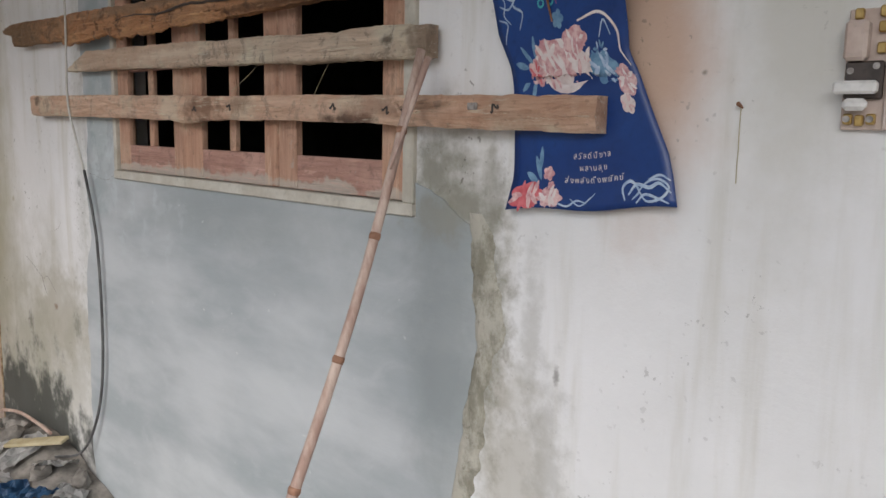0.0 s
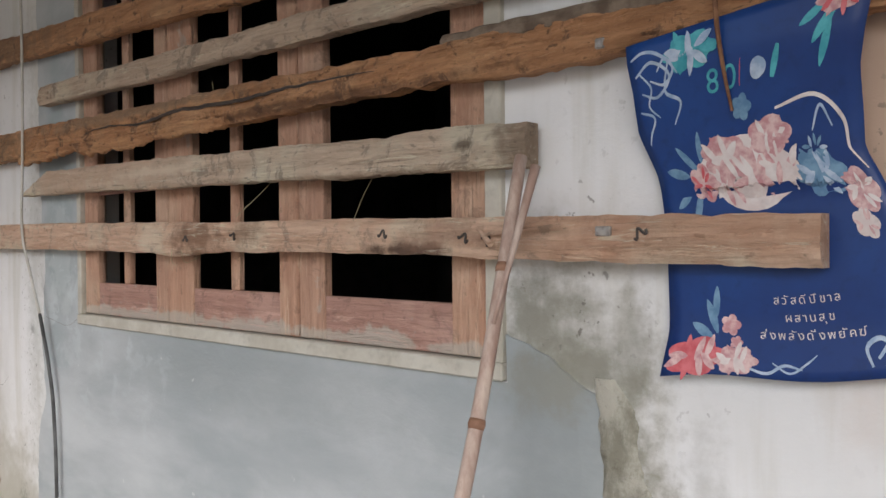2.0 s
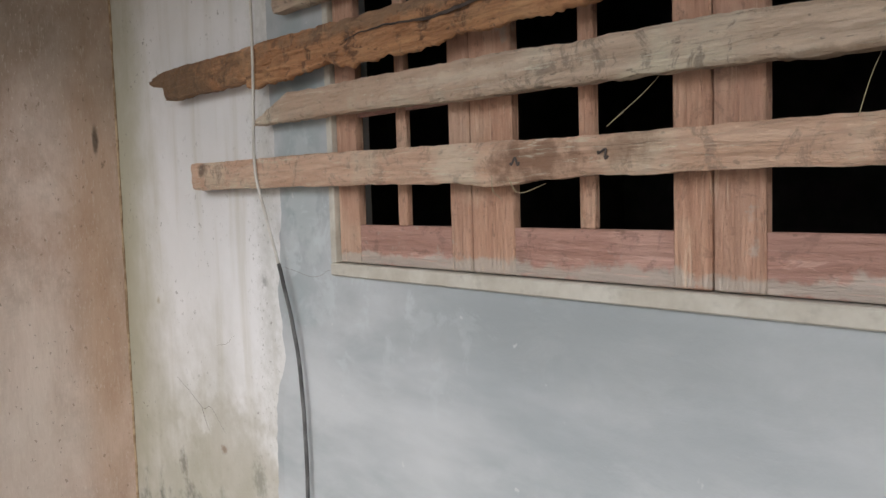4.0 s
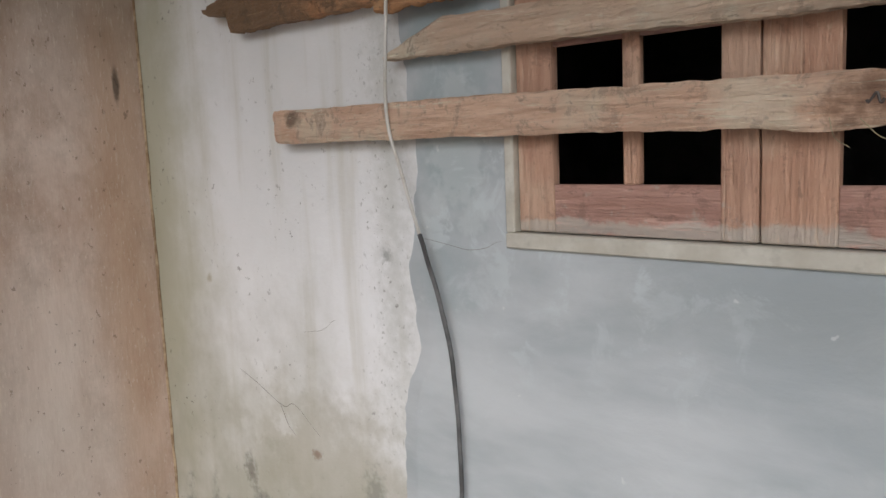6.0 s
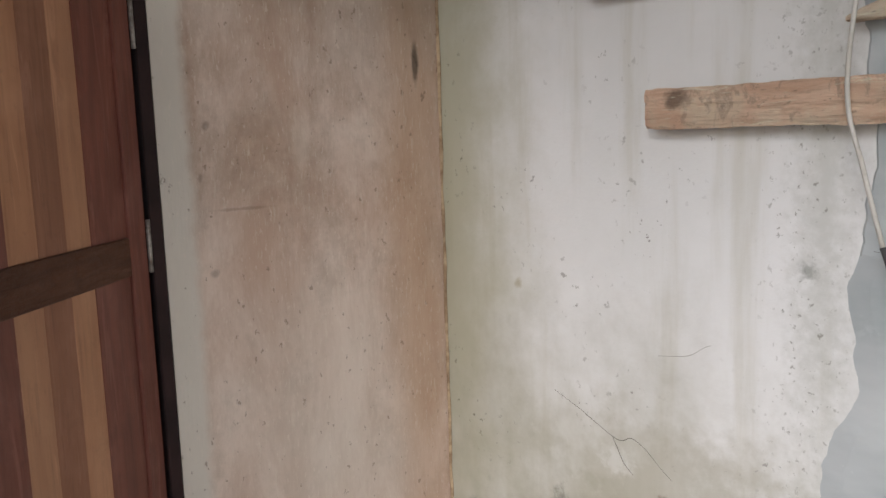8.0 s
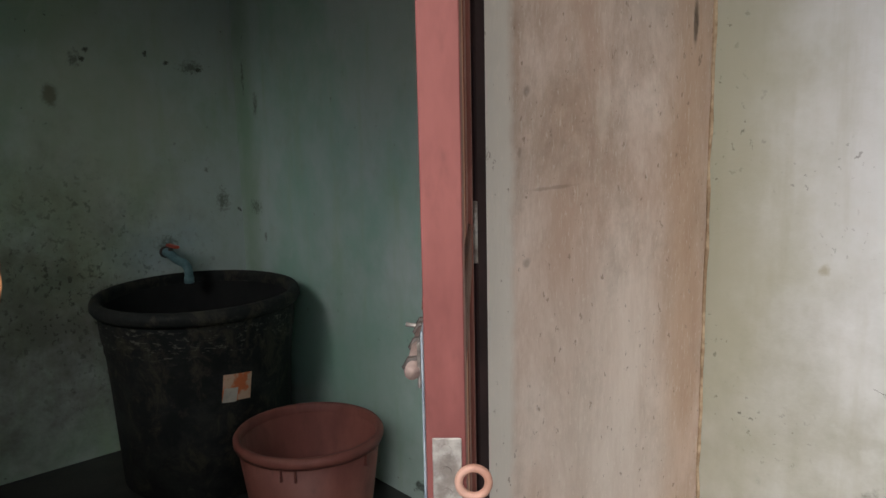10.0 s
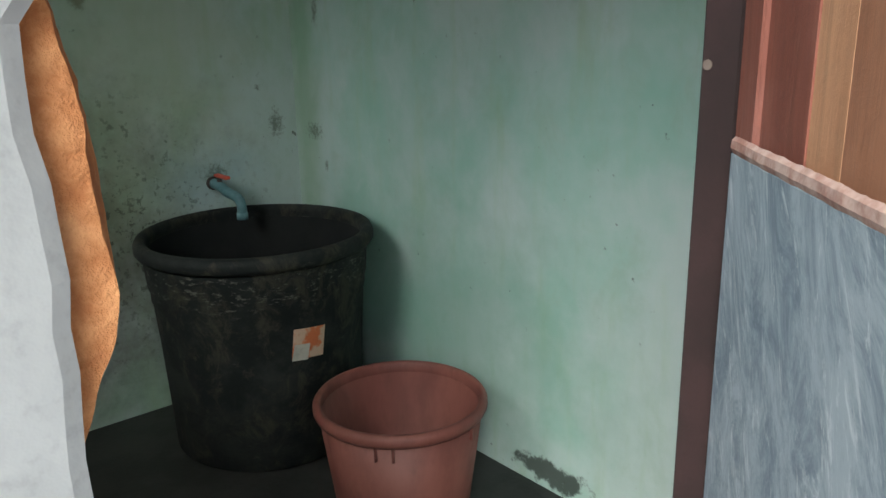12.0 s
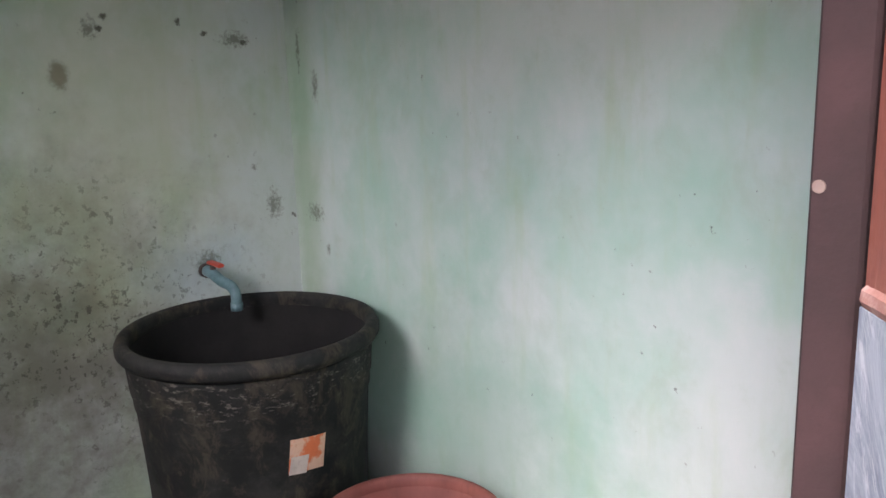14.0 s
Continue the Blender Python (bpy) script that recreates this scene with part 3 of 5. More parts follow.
T = 0.12
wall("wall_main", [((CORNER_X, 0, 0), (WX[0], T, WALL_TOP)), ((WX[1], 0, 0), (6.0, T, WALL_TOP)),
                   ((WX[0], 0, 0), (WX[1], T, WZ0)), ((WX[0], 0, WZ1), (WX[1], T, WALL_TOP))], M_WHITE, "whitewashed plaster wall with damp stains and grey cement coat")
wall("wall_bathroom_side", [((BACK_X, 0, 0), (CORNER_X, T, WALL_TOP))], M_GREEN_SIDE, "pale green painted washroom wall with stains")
wall("wall_bathroom_back", [((BACK_X - T, -2.4, 0), (BACK_X, T, WALL_TOP))], M_GREEN_BACK, "mouldy pale green washroom wall behind the tap")
VX, VZ = (-3.10, -1.90), (1.72, 2.5)            # unseen vent, added high in the far wall to brighten the washroom
wall("wall_bathroom_far", [((BACK_X, -2.4 - T, 0), (VX[0], -2.4, WALL_TOP)), ((VX[1], -2.4 - T, 0), (CORNER_X - T, -2.4, WALL_TOP)),
                           ((VX[0], -2.4 - T, 0), (VX[1], -2.4, VZ[0])), ((VX[0], -2.4 - T, VZ[1]), (VX[1], -2.4, WALL_TOP))], M_GREEN_BACK, "pale green washroom wall")
wall("wall_door_right", [((CORNER_X - 0.085, DOOR_Y1, 0), (CORNER_X, -0.003, WALL_TOP))], M_BROWN, "streaked brown weathered plaster wall beside the doorway")
wall("wall_door_head", [((CORNER_X - T, DOOR_Y0, DOOR_TOP), (CORNER_X, DOOR_Y1, WALL_TOP))], M_BROWN, "brown plaster wall above the doorway")
single("bathroom_floor", box((BACK_X, -2.4, -0.1), (CORNER_X, 0, 0.004)), M_FLOOR, "near-black concrete washroom floor", "floor", kind="structure")
single("ceiling_bathroom", box((BACK_X - T, -2.52, WALL_TOP), (CORNER_X, T, WALL_TOP + 0.05)), M_CEILING, "plain ceiling over the washroom", "ceiling", kind="structure")
# unseen slab, added so that daylight reaches the walls from low in front
single("unseen_porch_ceiling", box((CORNER_X, -1.9, WALL_TOP), (6.0, T, WALL_TOP + 0.05)), M_CEILING, "plain unseen porch ceiling, added to shape the daylight", "ceiling", kind="structure")
# room behind the window; its gloom is put into a near-black wall colour
wall("wall_room", [((-1.4, 3.2, 0), (4.0, 3.3, WALL_TOP)), ((-1.5, T, 0), (-1.4, 3.3, WALL_TOP)), ((4.0, T, 0), (4.1, 3.3, WALL_TOP))], M_DARK_ROOM, "unlit room walls behind the window, gloom put into their dark colour")
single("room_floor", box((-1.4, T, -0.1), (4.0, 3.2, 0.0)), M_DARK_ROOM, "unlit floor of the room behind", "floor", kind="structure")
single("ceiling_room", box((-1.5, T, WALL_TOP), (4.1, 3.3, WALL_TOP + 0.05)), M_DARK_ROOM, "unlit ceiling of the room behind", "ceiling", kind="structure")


def cement_edge_left(z):
    return along([(0, -0.33), (0.7, -0.34), (0.95, -0.325), (1.1, -0.265), (1.28, -0.285), (1.56, -0.25), (1.8, -0.285), (2.75, -0.30)], z) + 0.018 * wobble(z, 1, 9) + 0.008 * wobble(z, 2, 40)


def cement_edge_right(z):
    return along([(0, 1.70), (0.7, 1.738), (0.87, 1.768), (1.07, 1.813), (1.22, 1.791), (1.36, 1.769)], z) + 0.016 * wobble(z, 3, 8) + 0.008 * wobble(z, 4, 35)


def cement_sheet():
    """A thin coat laid round the window's sides and foot, with ragged borders."""
    bm = bmesh.new()

    def strip(z0, z1, left, right, n):
        rows = []
        for i in range(n + 1):
            z = z0 + (z1 - z0) * i / n
            a, b = left(z), right(z)
            row = [bm.verts.new((a + 0.004, 0.001, z)), bm.verts.new((a, 0.0, z))]
            row += [bm.verts.new((a + (b - a) * s, -0.005 - 0.0015 * wobble(z + s, 5, 6), z)) for s in (0.02, 0.3, 0.6, 0.98)]
            row += [bm.verts.new((b, 0.0, z)), bm.verts.new((b - 0.004, 0.001, z))]
            rows.append(row)
        for p, q in zip(rows, rows[1:]):
            for k in range(len(p) - 1):
                bm.faces.new((p[k], p[k + 1], q[k + 1], q[k]))

    strip(0, WZ0 - 0.002, cement_edge_left, cement_edge_right, 110)
    strip(WZ0 - 0.002, 1.43, lambda z: WX[1] + 0.001, lambda z: max(1.604, along([(1.348, 1.765), (1.37, 1.72), (1.39, 1.68), (1.43, 1.61)], z) + 0.03 * wobble(z, 95, 30) + 0.015 * wobble(z, 96, 90)), 24)
    strip(WZ0 - 0.002, WALL_TOP, cement_edge_left, lambda z: WX[0] - 0.001, 110)
    return bm


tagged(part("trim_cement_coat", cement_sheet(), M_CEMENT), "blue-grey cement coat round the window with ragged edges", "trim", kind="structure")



def lip_right(z):
    return along([(0, 1.80), (0.7, 1.785), (0.85, 1.83), (1.05, 1.85), (1.128, 1.888), (1.22, 1.868), (1.33, 1.85), (1.38, 1.79)], z) + 0.016 * wobble(z, 91, 7) + 0.016 * wobble(z, 92, 34)


def plaster_lip():
    """A lumpy, crumbling edge of old render beside the cement coat."""
    bm = bmesh.new()
    rows = []
    for i in range(121):
        z = 1.375 * i / 120
        a, b = cement_edge_right(min(z, 1.345)) - 0.006, lip_right(z)
        row = []
        for k in range(9):
            q = k / 8
            x = a + (b - a) * q
            y = -0.0115 * math.sin(math.pi * min(1, 0.12 + q * 0.88)) ** 0.5 - 0.006 * noise.noise((x * 26, 3, z * 26)) - 0.003 * noise.noise((x * 80, 6, z * 80))
            row.append(bm.verts.new((x, y if 0 < k < 8 else 0.002, z)))
        rows.append(row)
    for p, q in zip(rows, rows[1:]):
        for k in range(8):
            bm.faces.new((p[k], p[k + 1], q[k + 1], q[k]))
    return bm


def stained_render():
    g = Graph("stained_old_render", 0.92)
    big, fine = g.noise(7, 6, 0.7, (1.6, 1, 0.8)), g.noise(38, 5, 0.7)
    colour = g.mix(g.step(big, 0.40, 0.58), (0.25, 0.24, 0.19), (0.47, 0.455, 0.39))
    colour = g.mix(g.math("MULTIPLY", g.step(fine, 0.55, 0.68), 0.55), colour, (0.15, 0.14, 0.105))
    g.bump(g.math("ADD", big, fine), 0.6, 0.01)
    return g.done(colour)


tagged(part("trim_plaster_edge", plaster_lip(), stained_render(), None, "", True), "crumbling olive-stained render edge beside the cement coat", "trim", kind="structure")

# broken wall on the far side of the doorway: brick core with a plaster skin
def ragged_core():
    bm = bmesh.new()
    rows = []
    n = 260
    for i in range(n + 1):
        z = WALL_TOP * i / n
        out = along([(0, -0.02), (1.15, -0.02), (1.27, -0.015), (1.32, 0.012), (1.38, 0.036), (1.5, 0.036), (1.57, 0.02), (1.65, 0.0), (2.75, 0.0)], z)
        row = []
        for k, x in enumerate(np.linspace(CORNER_X - 0.012, CORNER_X - T, 7)):
            bulge = out * (0.75 + 0.35 * math.sin(math.pi * k / 6)) + 0.007 * noise.noise((x * 20, z * 15, 2.0)) + 0.0035 * noise.noise((x * 45, z * 45, 5.0))
            row.append(bm.verts.new((x, DOOR_Y0 + bulge, z)))
        rows.append([bm.verts.new((CORNER_X - 0.012, -2.4, z))] + row + [bm.verts.new((CORNER_X - T, -2.4, z))])
    for p, q in zip(rows, rows[1:]):
        for k in range(len(p) - 1):
            bm.faces.new((p[k], p[k + 1], q[k + 1], q[k]))
    return bm


core = single("wall_broken_core", ragged_core(), M_BRICK, "exposed orange brick where the door jamb is torn out", "wall", kind="structure")


def plaster_skin():
    bm = bmesh.new()
    rows = []
    n = 90
    for i in range(n + 1):
        z = WALL_TOP * i / n
        y = DOOR_Y0 - 0.006 + 0.006 * wobble(z, 8, 14) + 0.004 * wobble(z, 9, 50) + (0.02 if z > 1.56 else 0.0)
        rows.append([bm.verts.new(v) for v in ((CORNER_X + 0.004, -6.0, z), (CORNER_X + 0.004, y - 0.012, z), (CORNER_X, y, z), (CORNER_X - 0.02, y + 0.003, z))])
    for p, q in zip(rows, rows[1:]):
        for k in range(3):
            bm.faces.new((p[k], p[k + 1], q[k + 1], q[k]))
    return bm


single("wall_door_left", plaster_skin(), mottled("greyish_white_plaster", (0.27, 0.27, 0.28), (0.35, 0.35, 0.36), 4, 0.9), "pale plaster skin with a chipped edge beside the doorway", "wall", kind="structure")

# seam in the inside corner
seam = bmesh.new()
add_tube(seam, [(CORNER_X + 0.004 + 0.004 * wobble(z, 11, 12), -0.004, z) for z in np.linspace(0.0, WALL_TOP, 90)], lambda s: 0.005 + 0.003 * wobble(s, 12, 40), 5)
single("trim_corner_seam", seam, mottled("cracked_filler", (0.30, 0.20, 0.12), (0.55, 0.42, 0.28), 25, 0.9), "cracked brown filler in the wall corner", "trim", kind="structure")


# ---------------------------------------------------------------- window
def window():
    w = thing("window_1", (0, 0, 0), "reddish wooden casement window with empty panes, boarded over", "window", kind="structure")
    f, fs = 0.031, 0.022
    x0, x1 = WX
    frame_bars = [((x0, -0.016, WZ0), (x1, 0.07, WZ0 + f)), ((x0, -0.016, WZ1 - f), (x1, 0.07, WZ1)),
                  ((x0, -0.014, WZ0 + f), (x0 + fs, 0.07, WZ1 - f)), ((x1 - 0.036, -0.014, WZ0 + f), (x1, 0.07, WZ1 - f))]
    for lo, hi in frame_bars:
        part("window_frame", box(lo, hi, 0.003), M_FRAME, w, "chalky off-white painted frame bar")
    zb, zt = WZ0 + f + 0.003, WZ1 - f - 0.003
    # casements: left edge, pane left, pane right, right edge, barred or not
    for a, pa, pb, b, bars in ((0.025, 0.108, 0.437, 0.499, True), (0.503, 0.618, 0.970, 1.037, True), (1.041, 1.124, 1.476, 1.558, False)):
        part("casement_stile", box((a, 0.0, zb), (pa, 0.024, zt), 0.003), M_LEAF_UP, w)
        part("casement_stile", box((pb, 0.0, zb), (b, 0.024, zt), 0.003), M_LEAF_UP, w)
        part("bottom_rail", box((pa, 0.003, zb), (pb, 0.023, 1.477), 0.002), M_LEAF_ALONG, w, "reddish rail with pale paint smears")
        part("top_rail", box((pa, 0.003, zt - 0.08), (pb, 0.023, zt), 0.002), M_LEAF_ALONG, w)
        if bars:
            mid = (pa + pb) / 2
            part("glazing_bar", box((mid - 0.017, 0.004, 1.477), (mid + 0.017, 0.022, zt - 0.08), 0.003), M_LEAF_UP, w)
            for z in (1.735, 2.05):
                part("glazing_bar", box((pa, 0.006, z), (mid - 0.017, 0.021, z + 0.036), 0.002), M_LEAF_ALONG, w)
                part("glazing_bar", box((mid + 0.017, 0.006, z), (pb, 0.021, z + 0.036), 0.002), M_LEAF_ALONG, w)
    return w


window()


# ---------------------------------------------------------------- planks over the window
def plank_mesh(x0, x1, low, high, yf, yb, seed, rough_edge=0.006, taper=0.0, fork=0.0, relief=1.0, swell=(), n=330):
    """A rough plank along x; low and high are (z at left, z at right) of its lower and upper edge."""
    bm = bmesh.new()
    rows = []
    m = 11
    for i in range(n + 1):
        s = i / n
        x = x0 + (x1 - x0) * s
        chip = max(0.0, wobble(x, seed + 7, 17) - 0.22) * rough_edge * 1.3
        nick = max(0.0, wobble(x, seed + 8, 21) - 0.25) * rough_edge * 1.2
        a = low[0] + (low[1] - low[0]) * s + rough_edge * 0.9 * wobble(x, seed, 4) + rough_edge * 0.4 * wobble(x, seed + 1, 26) + rough_edge * 0.3 * wobble(x, seed + 4, 75) + chip
        b = high[0] + (high[1] - high[0]) * s + rough_edge * 0.7 * wobble(x, seed + 2, 4) + rough_edge * 0.35 * wobble(x, seed + 3, 25) + rough_edge * 0.25 * wobble(x, seed + 5, 70) - nick
        for sx, width, lift in swell:
            a += lift * math.exp(-((x - sx) / width) ** 2)
        if taper and x < x0 + taper:
            k = (x - x0) / taper
            b = a + (b - a) * (0.12 + 0.88 * k)
        if fork and x < x0 + fork:
            # the upper half runs on as a splintered tongue
            k = (x - x0) / fork
            mid = a + (b - a) * (0.62 - 0.14 * k)
            a = mid + 0.008 * wobble(x, seed + 5, 50) + max(0, 0.2 - k) * 0.06
            b = max(a + 0.006, b - max(0, 0.35 - k) * 0.07 + 0.006 * wobble(x, seed + 6, 40))
        elif fork and x < x0 + fork + 0.05:
            a -= 0.004 * wobble(x, seed + 9, 60)
        h = b - a
        ring = [bm.verts.new((x, yb, a))]
        for j in range(m + 1):
            q = j / m
            z = a + h * q
            edge = 0.006 * (max(0.0, 0.12 - q) + max(0.0, q - 0.88)) / 0.12
            dy = 0.005 * noise.noise((x * 8, z * 30, seed)) + 0.0022 * noise.noise((x * 12, z * 150, seed + 3)) + 0.0022 * noise.noise((x * 60, z * 90, seed))
            hole = max(0.0, noise.noise((x * 15, z * 34, seed + 11)) - 0.30)
            ring.append(bm.verts.new((x, yf + edge + relief * (dy + 0.012 * hole), z)))
        ring.append(bm.verts.new((x, yb, b)))
        rows.append(ring)
    c = len(rows[0])
    for p, q in zip(rows, rows[1:]):
        for k in range(c):
            bm.faces.new((p[k], p[(k + 1) % c], q[(k + 1) % c], q[k]))
    bm.faces.new(rows[0])
    bm.faces.new(rows[-1][::-1])
    return bm


PLANK_BACK = -0.0175


def plank(label, material, **k):
    p = thing("wooden_plank", (0, 0, 0), label, "plank", "planks nailed over the window")
    part("board", plank_mesh(yb=PLANK_BACK, **k), material, p)
    return p


p_low = plank("pale rough-sawn wooden plank nailed across the window", M_PLANK, x0=-0.698, x1=2.122, low=(1.580, 1.555), high=(1.662, 1.623), yf=-0.055, seed=3, rough_edge=0.0055, swell=((0.60, 0.07, -0.010), (1.15, 0.22, 0.008), (0.85, 0.05, 0.004), (1.50, 0.05, 0.006)))
plank("weathered grey wooden plank with a pointed end", M_PLANK_PALE, x0=-0.288, x1=1.68, low=(1.749, 1.708), high=(1.822, 1.781), yf=-0.056, seed=9, rough_edge=0.007, taper=0.17)
p_rot = plank("rotten orange wooden plank with bark and a splintered end", M_PLANK_ROT, x0=-0.99, x1=2.318, low=(1.872, 1.862), high=(1.968, 1.925), yf=-0.058, seed=15, rough_edge=0.009, fork=0.125, relief=2.0)
plank("weathered grey-brown wooden plank over the window", M_PLANK_GREY, x0=-0.164, x1=1.76, low=(2.022, 1.998), high=(2.082, 2.052), yf=-0.054, seed=21, rough_edge=0.006)
plank("brown wooden plank near the top of the window", M_PLANK_ROT, x0=-0.65, x1=1.70, low=(2.205, 2.100), high=(2.290, 2.165), yf=-0.054, seed=27, rough_edge=0.008)

part("rotten_lip", plank_mesh(x0=-0.30, x1=0.86, low=(1.846, 1.850), high=(1.878, 1.884), yf=-0.064, yb=-0.050, seed=44, rough_edge=0.018, relief=1.8), M_ROT_LIP, p_rot, "crumbling orange lower lip")
# wavy iron fasteners and the tin patch on the lowest plank
for nx, nz, tilt in ((1.358, 1.607, 0.2), (1.554, 1.599, 0.5), (1.605, 1.594, 0.9), (1.879, 1.602, -0.5), (0.679, 1.604, 0.1), (0.879, 1.609, 0.6)):
    bm = bmesh.new()
    wave = [(0.011 * k, 0.0085 * w) for k, w in ((-1.0, 0.6), (-0.75, 1.0), (-0.4, 0.3), (0.0, -0.6), (0.3, -0.2), (0.55, 0.7), (0.85, 0.9), (1.0, 0.2))]
    ct, st = math.cos(tilt), math.sin(tilt)
    add_tube(bm, smooth_line([(nx + u * ct - v * st, -0.0575, nz - u * st - v * ct) for u, v in wave], 4), 0.0021, 6)
    part("wavy_fastener", bm, M_BAKELITE, p_low, "rusty wavy iron fastener")
part("tin_patch", box((1.808, -0.0600, 1.596), (1.834, -0.0530, 1.611), 0.002), M_STEEL, p_low, "bright tin scrap")
part("tin_patch", box((1.812, -0.0640, 1.872), (1.828, -0.0540, 1.888), 0.002), M_STEEL, p_rot, "bright tin scrap")
crack = bmesh.new()
add_tube(crack, [(x, -0.0600, 1.905 + 0.018 * wobble(x, 31, 4) + 0.004 * wobble(x, 33, 30)) for x in np.linspace(0.15, 1.35, 80)], lambda s: 0.0042 * math.sin(math.pi * s) + 0.0006, 5)
part("split", crack, M_BAKELITE, p_rot, "dark split along the grain")
bark = bmesh.new()
add_tube(bark, [(x, -0.036 + 0.004 * wobble(x, 37, 9), 1.935 + 0.008 * wobble(x, 36, 6)) for x in np.linspace(1.50, 2.15, 40)], lambda s: 0.019 + 0.004 * wobble(s, 38, 25), 10)
part("bark", bark, mottled("grey_bark", (0.12, 0.085, 0.06), (0.26, 0.20, 0.15), 20, 0.95, bump=0.8), p_rot, "dark bark edge")


# ---------------------------------------------------------------- bamboo pole
def bamboo():
    p = thing("bamboo_pole", (0, 0, 0), "thin dry bamboo pole leaning on the planks", "pole")
    foot, top = Vector((1.710, -0.770, 0.0)), Vector((1.690, -0.078, 1.722))

    def line(s, off=0.0):
        v = foot.lerp(top, s)
        return v + Vector((off + 0.006 * wobble(s, 41, 3) + 0.028 * math.sin(math.pi * max(0.0, (s - 0.4) / 0.6)), 0, 0))

    bm = bmesh.new()
    add_tube(bm, [line(s) for s in np.linspace(0, 1, 40)], lambda s: 0.0135 - 0.0035 * s, 12)
    part("cane", bm, M_BAMBOO, p, smooth=True)
    bm = bmesh.new()
    add_tube(bm, [line(s, 0.034 * max(0, (s - 0.86) / 0.14)) + Vector((0.006, -0.014, -0.01)) for s in np.linspace(0.86, 0.995, 14)], lambda s: 0.003 + 0.005 * s, 8)
    part("split_cane", bm, M_BAMBOO, p, "split strip of cane", smooth=True)
    for s in (0.06, 0.20, 0.345, 0.49, 0.635, 0.775, 0.90):
        bm = bmesh.new()
        add_tube(bm, [line(s - 0.004), line(s), line(s + 0.004)], lambda k: 0.0140 - 0.0035 * s + 0.0015 * math.sin(math.pi * k), 12)
        part("node", bm, M_BAMBOO_NODE, p, "darker raised node", smooth=True)
    return p


bamboo()


# ---------------------------------------------------------------- cable
def cable():
    c = thing("electric_cable", (0, 0, 0), "loose electric cable hanging down the wall, white above and black below", "cable")
    upper = smooth_line([(-0.262, -0.066, 2.6), (-0.258, -0.064, 2.2), (-0.258, -0.066, 1.90), (-0.278, -0.063, 1.64), (-0.252, -0.05, 1.50), (-0.222, -0.035, 1.37)])
    lower = smooth_line([(-0.222, -0.035, 1.37), (-0.168, -0.030, 1.20), (-0.140, -0.028, 1.03), (-0.136, -0.026, 0.78), (-0.150, -0.026, 0.58), (-0.195, -0.028, 0.41), (-0.27, -0.04, 0.26), (-0.36, -0.06, 0.17), (-0.50, -0.10, 0.13)])
    bm = bmesh.new()
    add_tube(bm, upper, 0.0042, 8)
    part("white_lead", bm, M_CABLE_WHITE, c, "dirty white sheath", True)
    bm = bmesh.new()
    add_tube(bm, [p + Vector((0.002 * wobble(p.z, 44, 20), 0, 0)) for p in lower], 0.0055, 8)
    part("black_lead", bm, M_CABLE_BLACK, c, "grey-black sheath", True)
    bm = bmesh.new()
    add_tube(bm, [lower[1] + Vector((0.004, -0.004, 0.01)), lower[9] + Vector((0.007, -0.003, 0))], 0.0035, 6)
    part("tape", bm, M_CABLE_BLACK, c, "frayed tape at the joint")


cable()


# ---------------------------------------------------------------- poster
P_LEFT = [(1.39, 1.896), (1.456, 1.907), (1.60, 1.902), (1.685, 1.890), (1.743, 1.867), (1.80, 1.868), (1.91, 1.862)]
P_RIGHT = [(1.39, 2.292), (1.426, 2.281), (1.522, 2.252), (1.598, 2.213), (1.702, 2.165), (1.798, 2.166), (1.91, 2.190)]


def poster_at(u, v, lift=0.0):
    """A place on the hanging sheet: u across and v up, both 0 to 1."""
    z0 = 1.393 + 0.034 * u + 0.004 * math.sin(9 * u)
    z1 = 1.866 + 0.040 * u
    z = z0 + (z1 - z0) * v
    a, b = along(P_LEFT, z), along(P_RIGHT, z)
    y = along([(1.39, -0.030), (1.48, -0.016), (1.66, -0.014), (1.74, -0.030), (1.84, -0.064), (1.92, -0.068)], z)
    y -= 0.010 * math.sin(math.pi * u) * math.sin(math.pi * v) * (1.0 if z > 1.66 else 0.1)
    y -= 0.012 * max(0.0, u - 0.8) * 5 * max(0.0, 0.35 - v)
    return Vector((a + (b - a) * u, y - lift, z))


def poster_patch(shape, lift=0.0012):
    """A flat printed shape, given by its outline round a middle in sheet shares."""
    bm = bmesh.new()
    (mu, mv), outline = shape
    rings = []
    for k in (0.34, 0.67, 1.0):
        rings.append([bm.verts.new(poster_at(mu + (u - mu) * k, mv + (v - mv) * k, lift)) for u, v in outline])
    mid = bm.verts.new(poster_at(mu, mv, lift))
    n = len(outline)
    for i in range(n):
        j = (i + 1) % n
        bm.faces.new((mid, rings[0][i], rings[0][j]))
        for a, b in zip(rings, rings[1:]):
            bm.faces.new((a[i], b[i], b[j], a[j]))
    return bm


def blossom(u, v, r, petals=5, depth=0.25, turn=0.0, n=30, squash=0.85):
    out = []
    for k in range(n):
        a = k * math.tau / n
        q = r * (1 - depth + depth * abs(math.cos(petals * a / 2 + turn)))
        out.append((u + q * math.cos(a), v + q * squash * math.sin(a)))
    return (u, v), out


def leaf_shape(u, v, length, width, turn):
    out = []
    for k in range(14):
        a = k * math.tau / 14
        x, y = length * math.cos(a), width * math.sin(a) * (0.4 + 0.6 * abs(math.sin(a)))
        out.append((u + x * math.cos(turn) - y * math.sin(turn), v + x * math.sin(turn) + y * math.cos(turn)))
    return (u, v), out


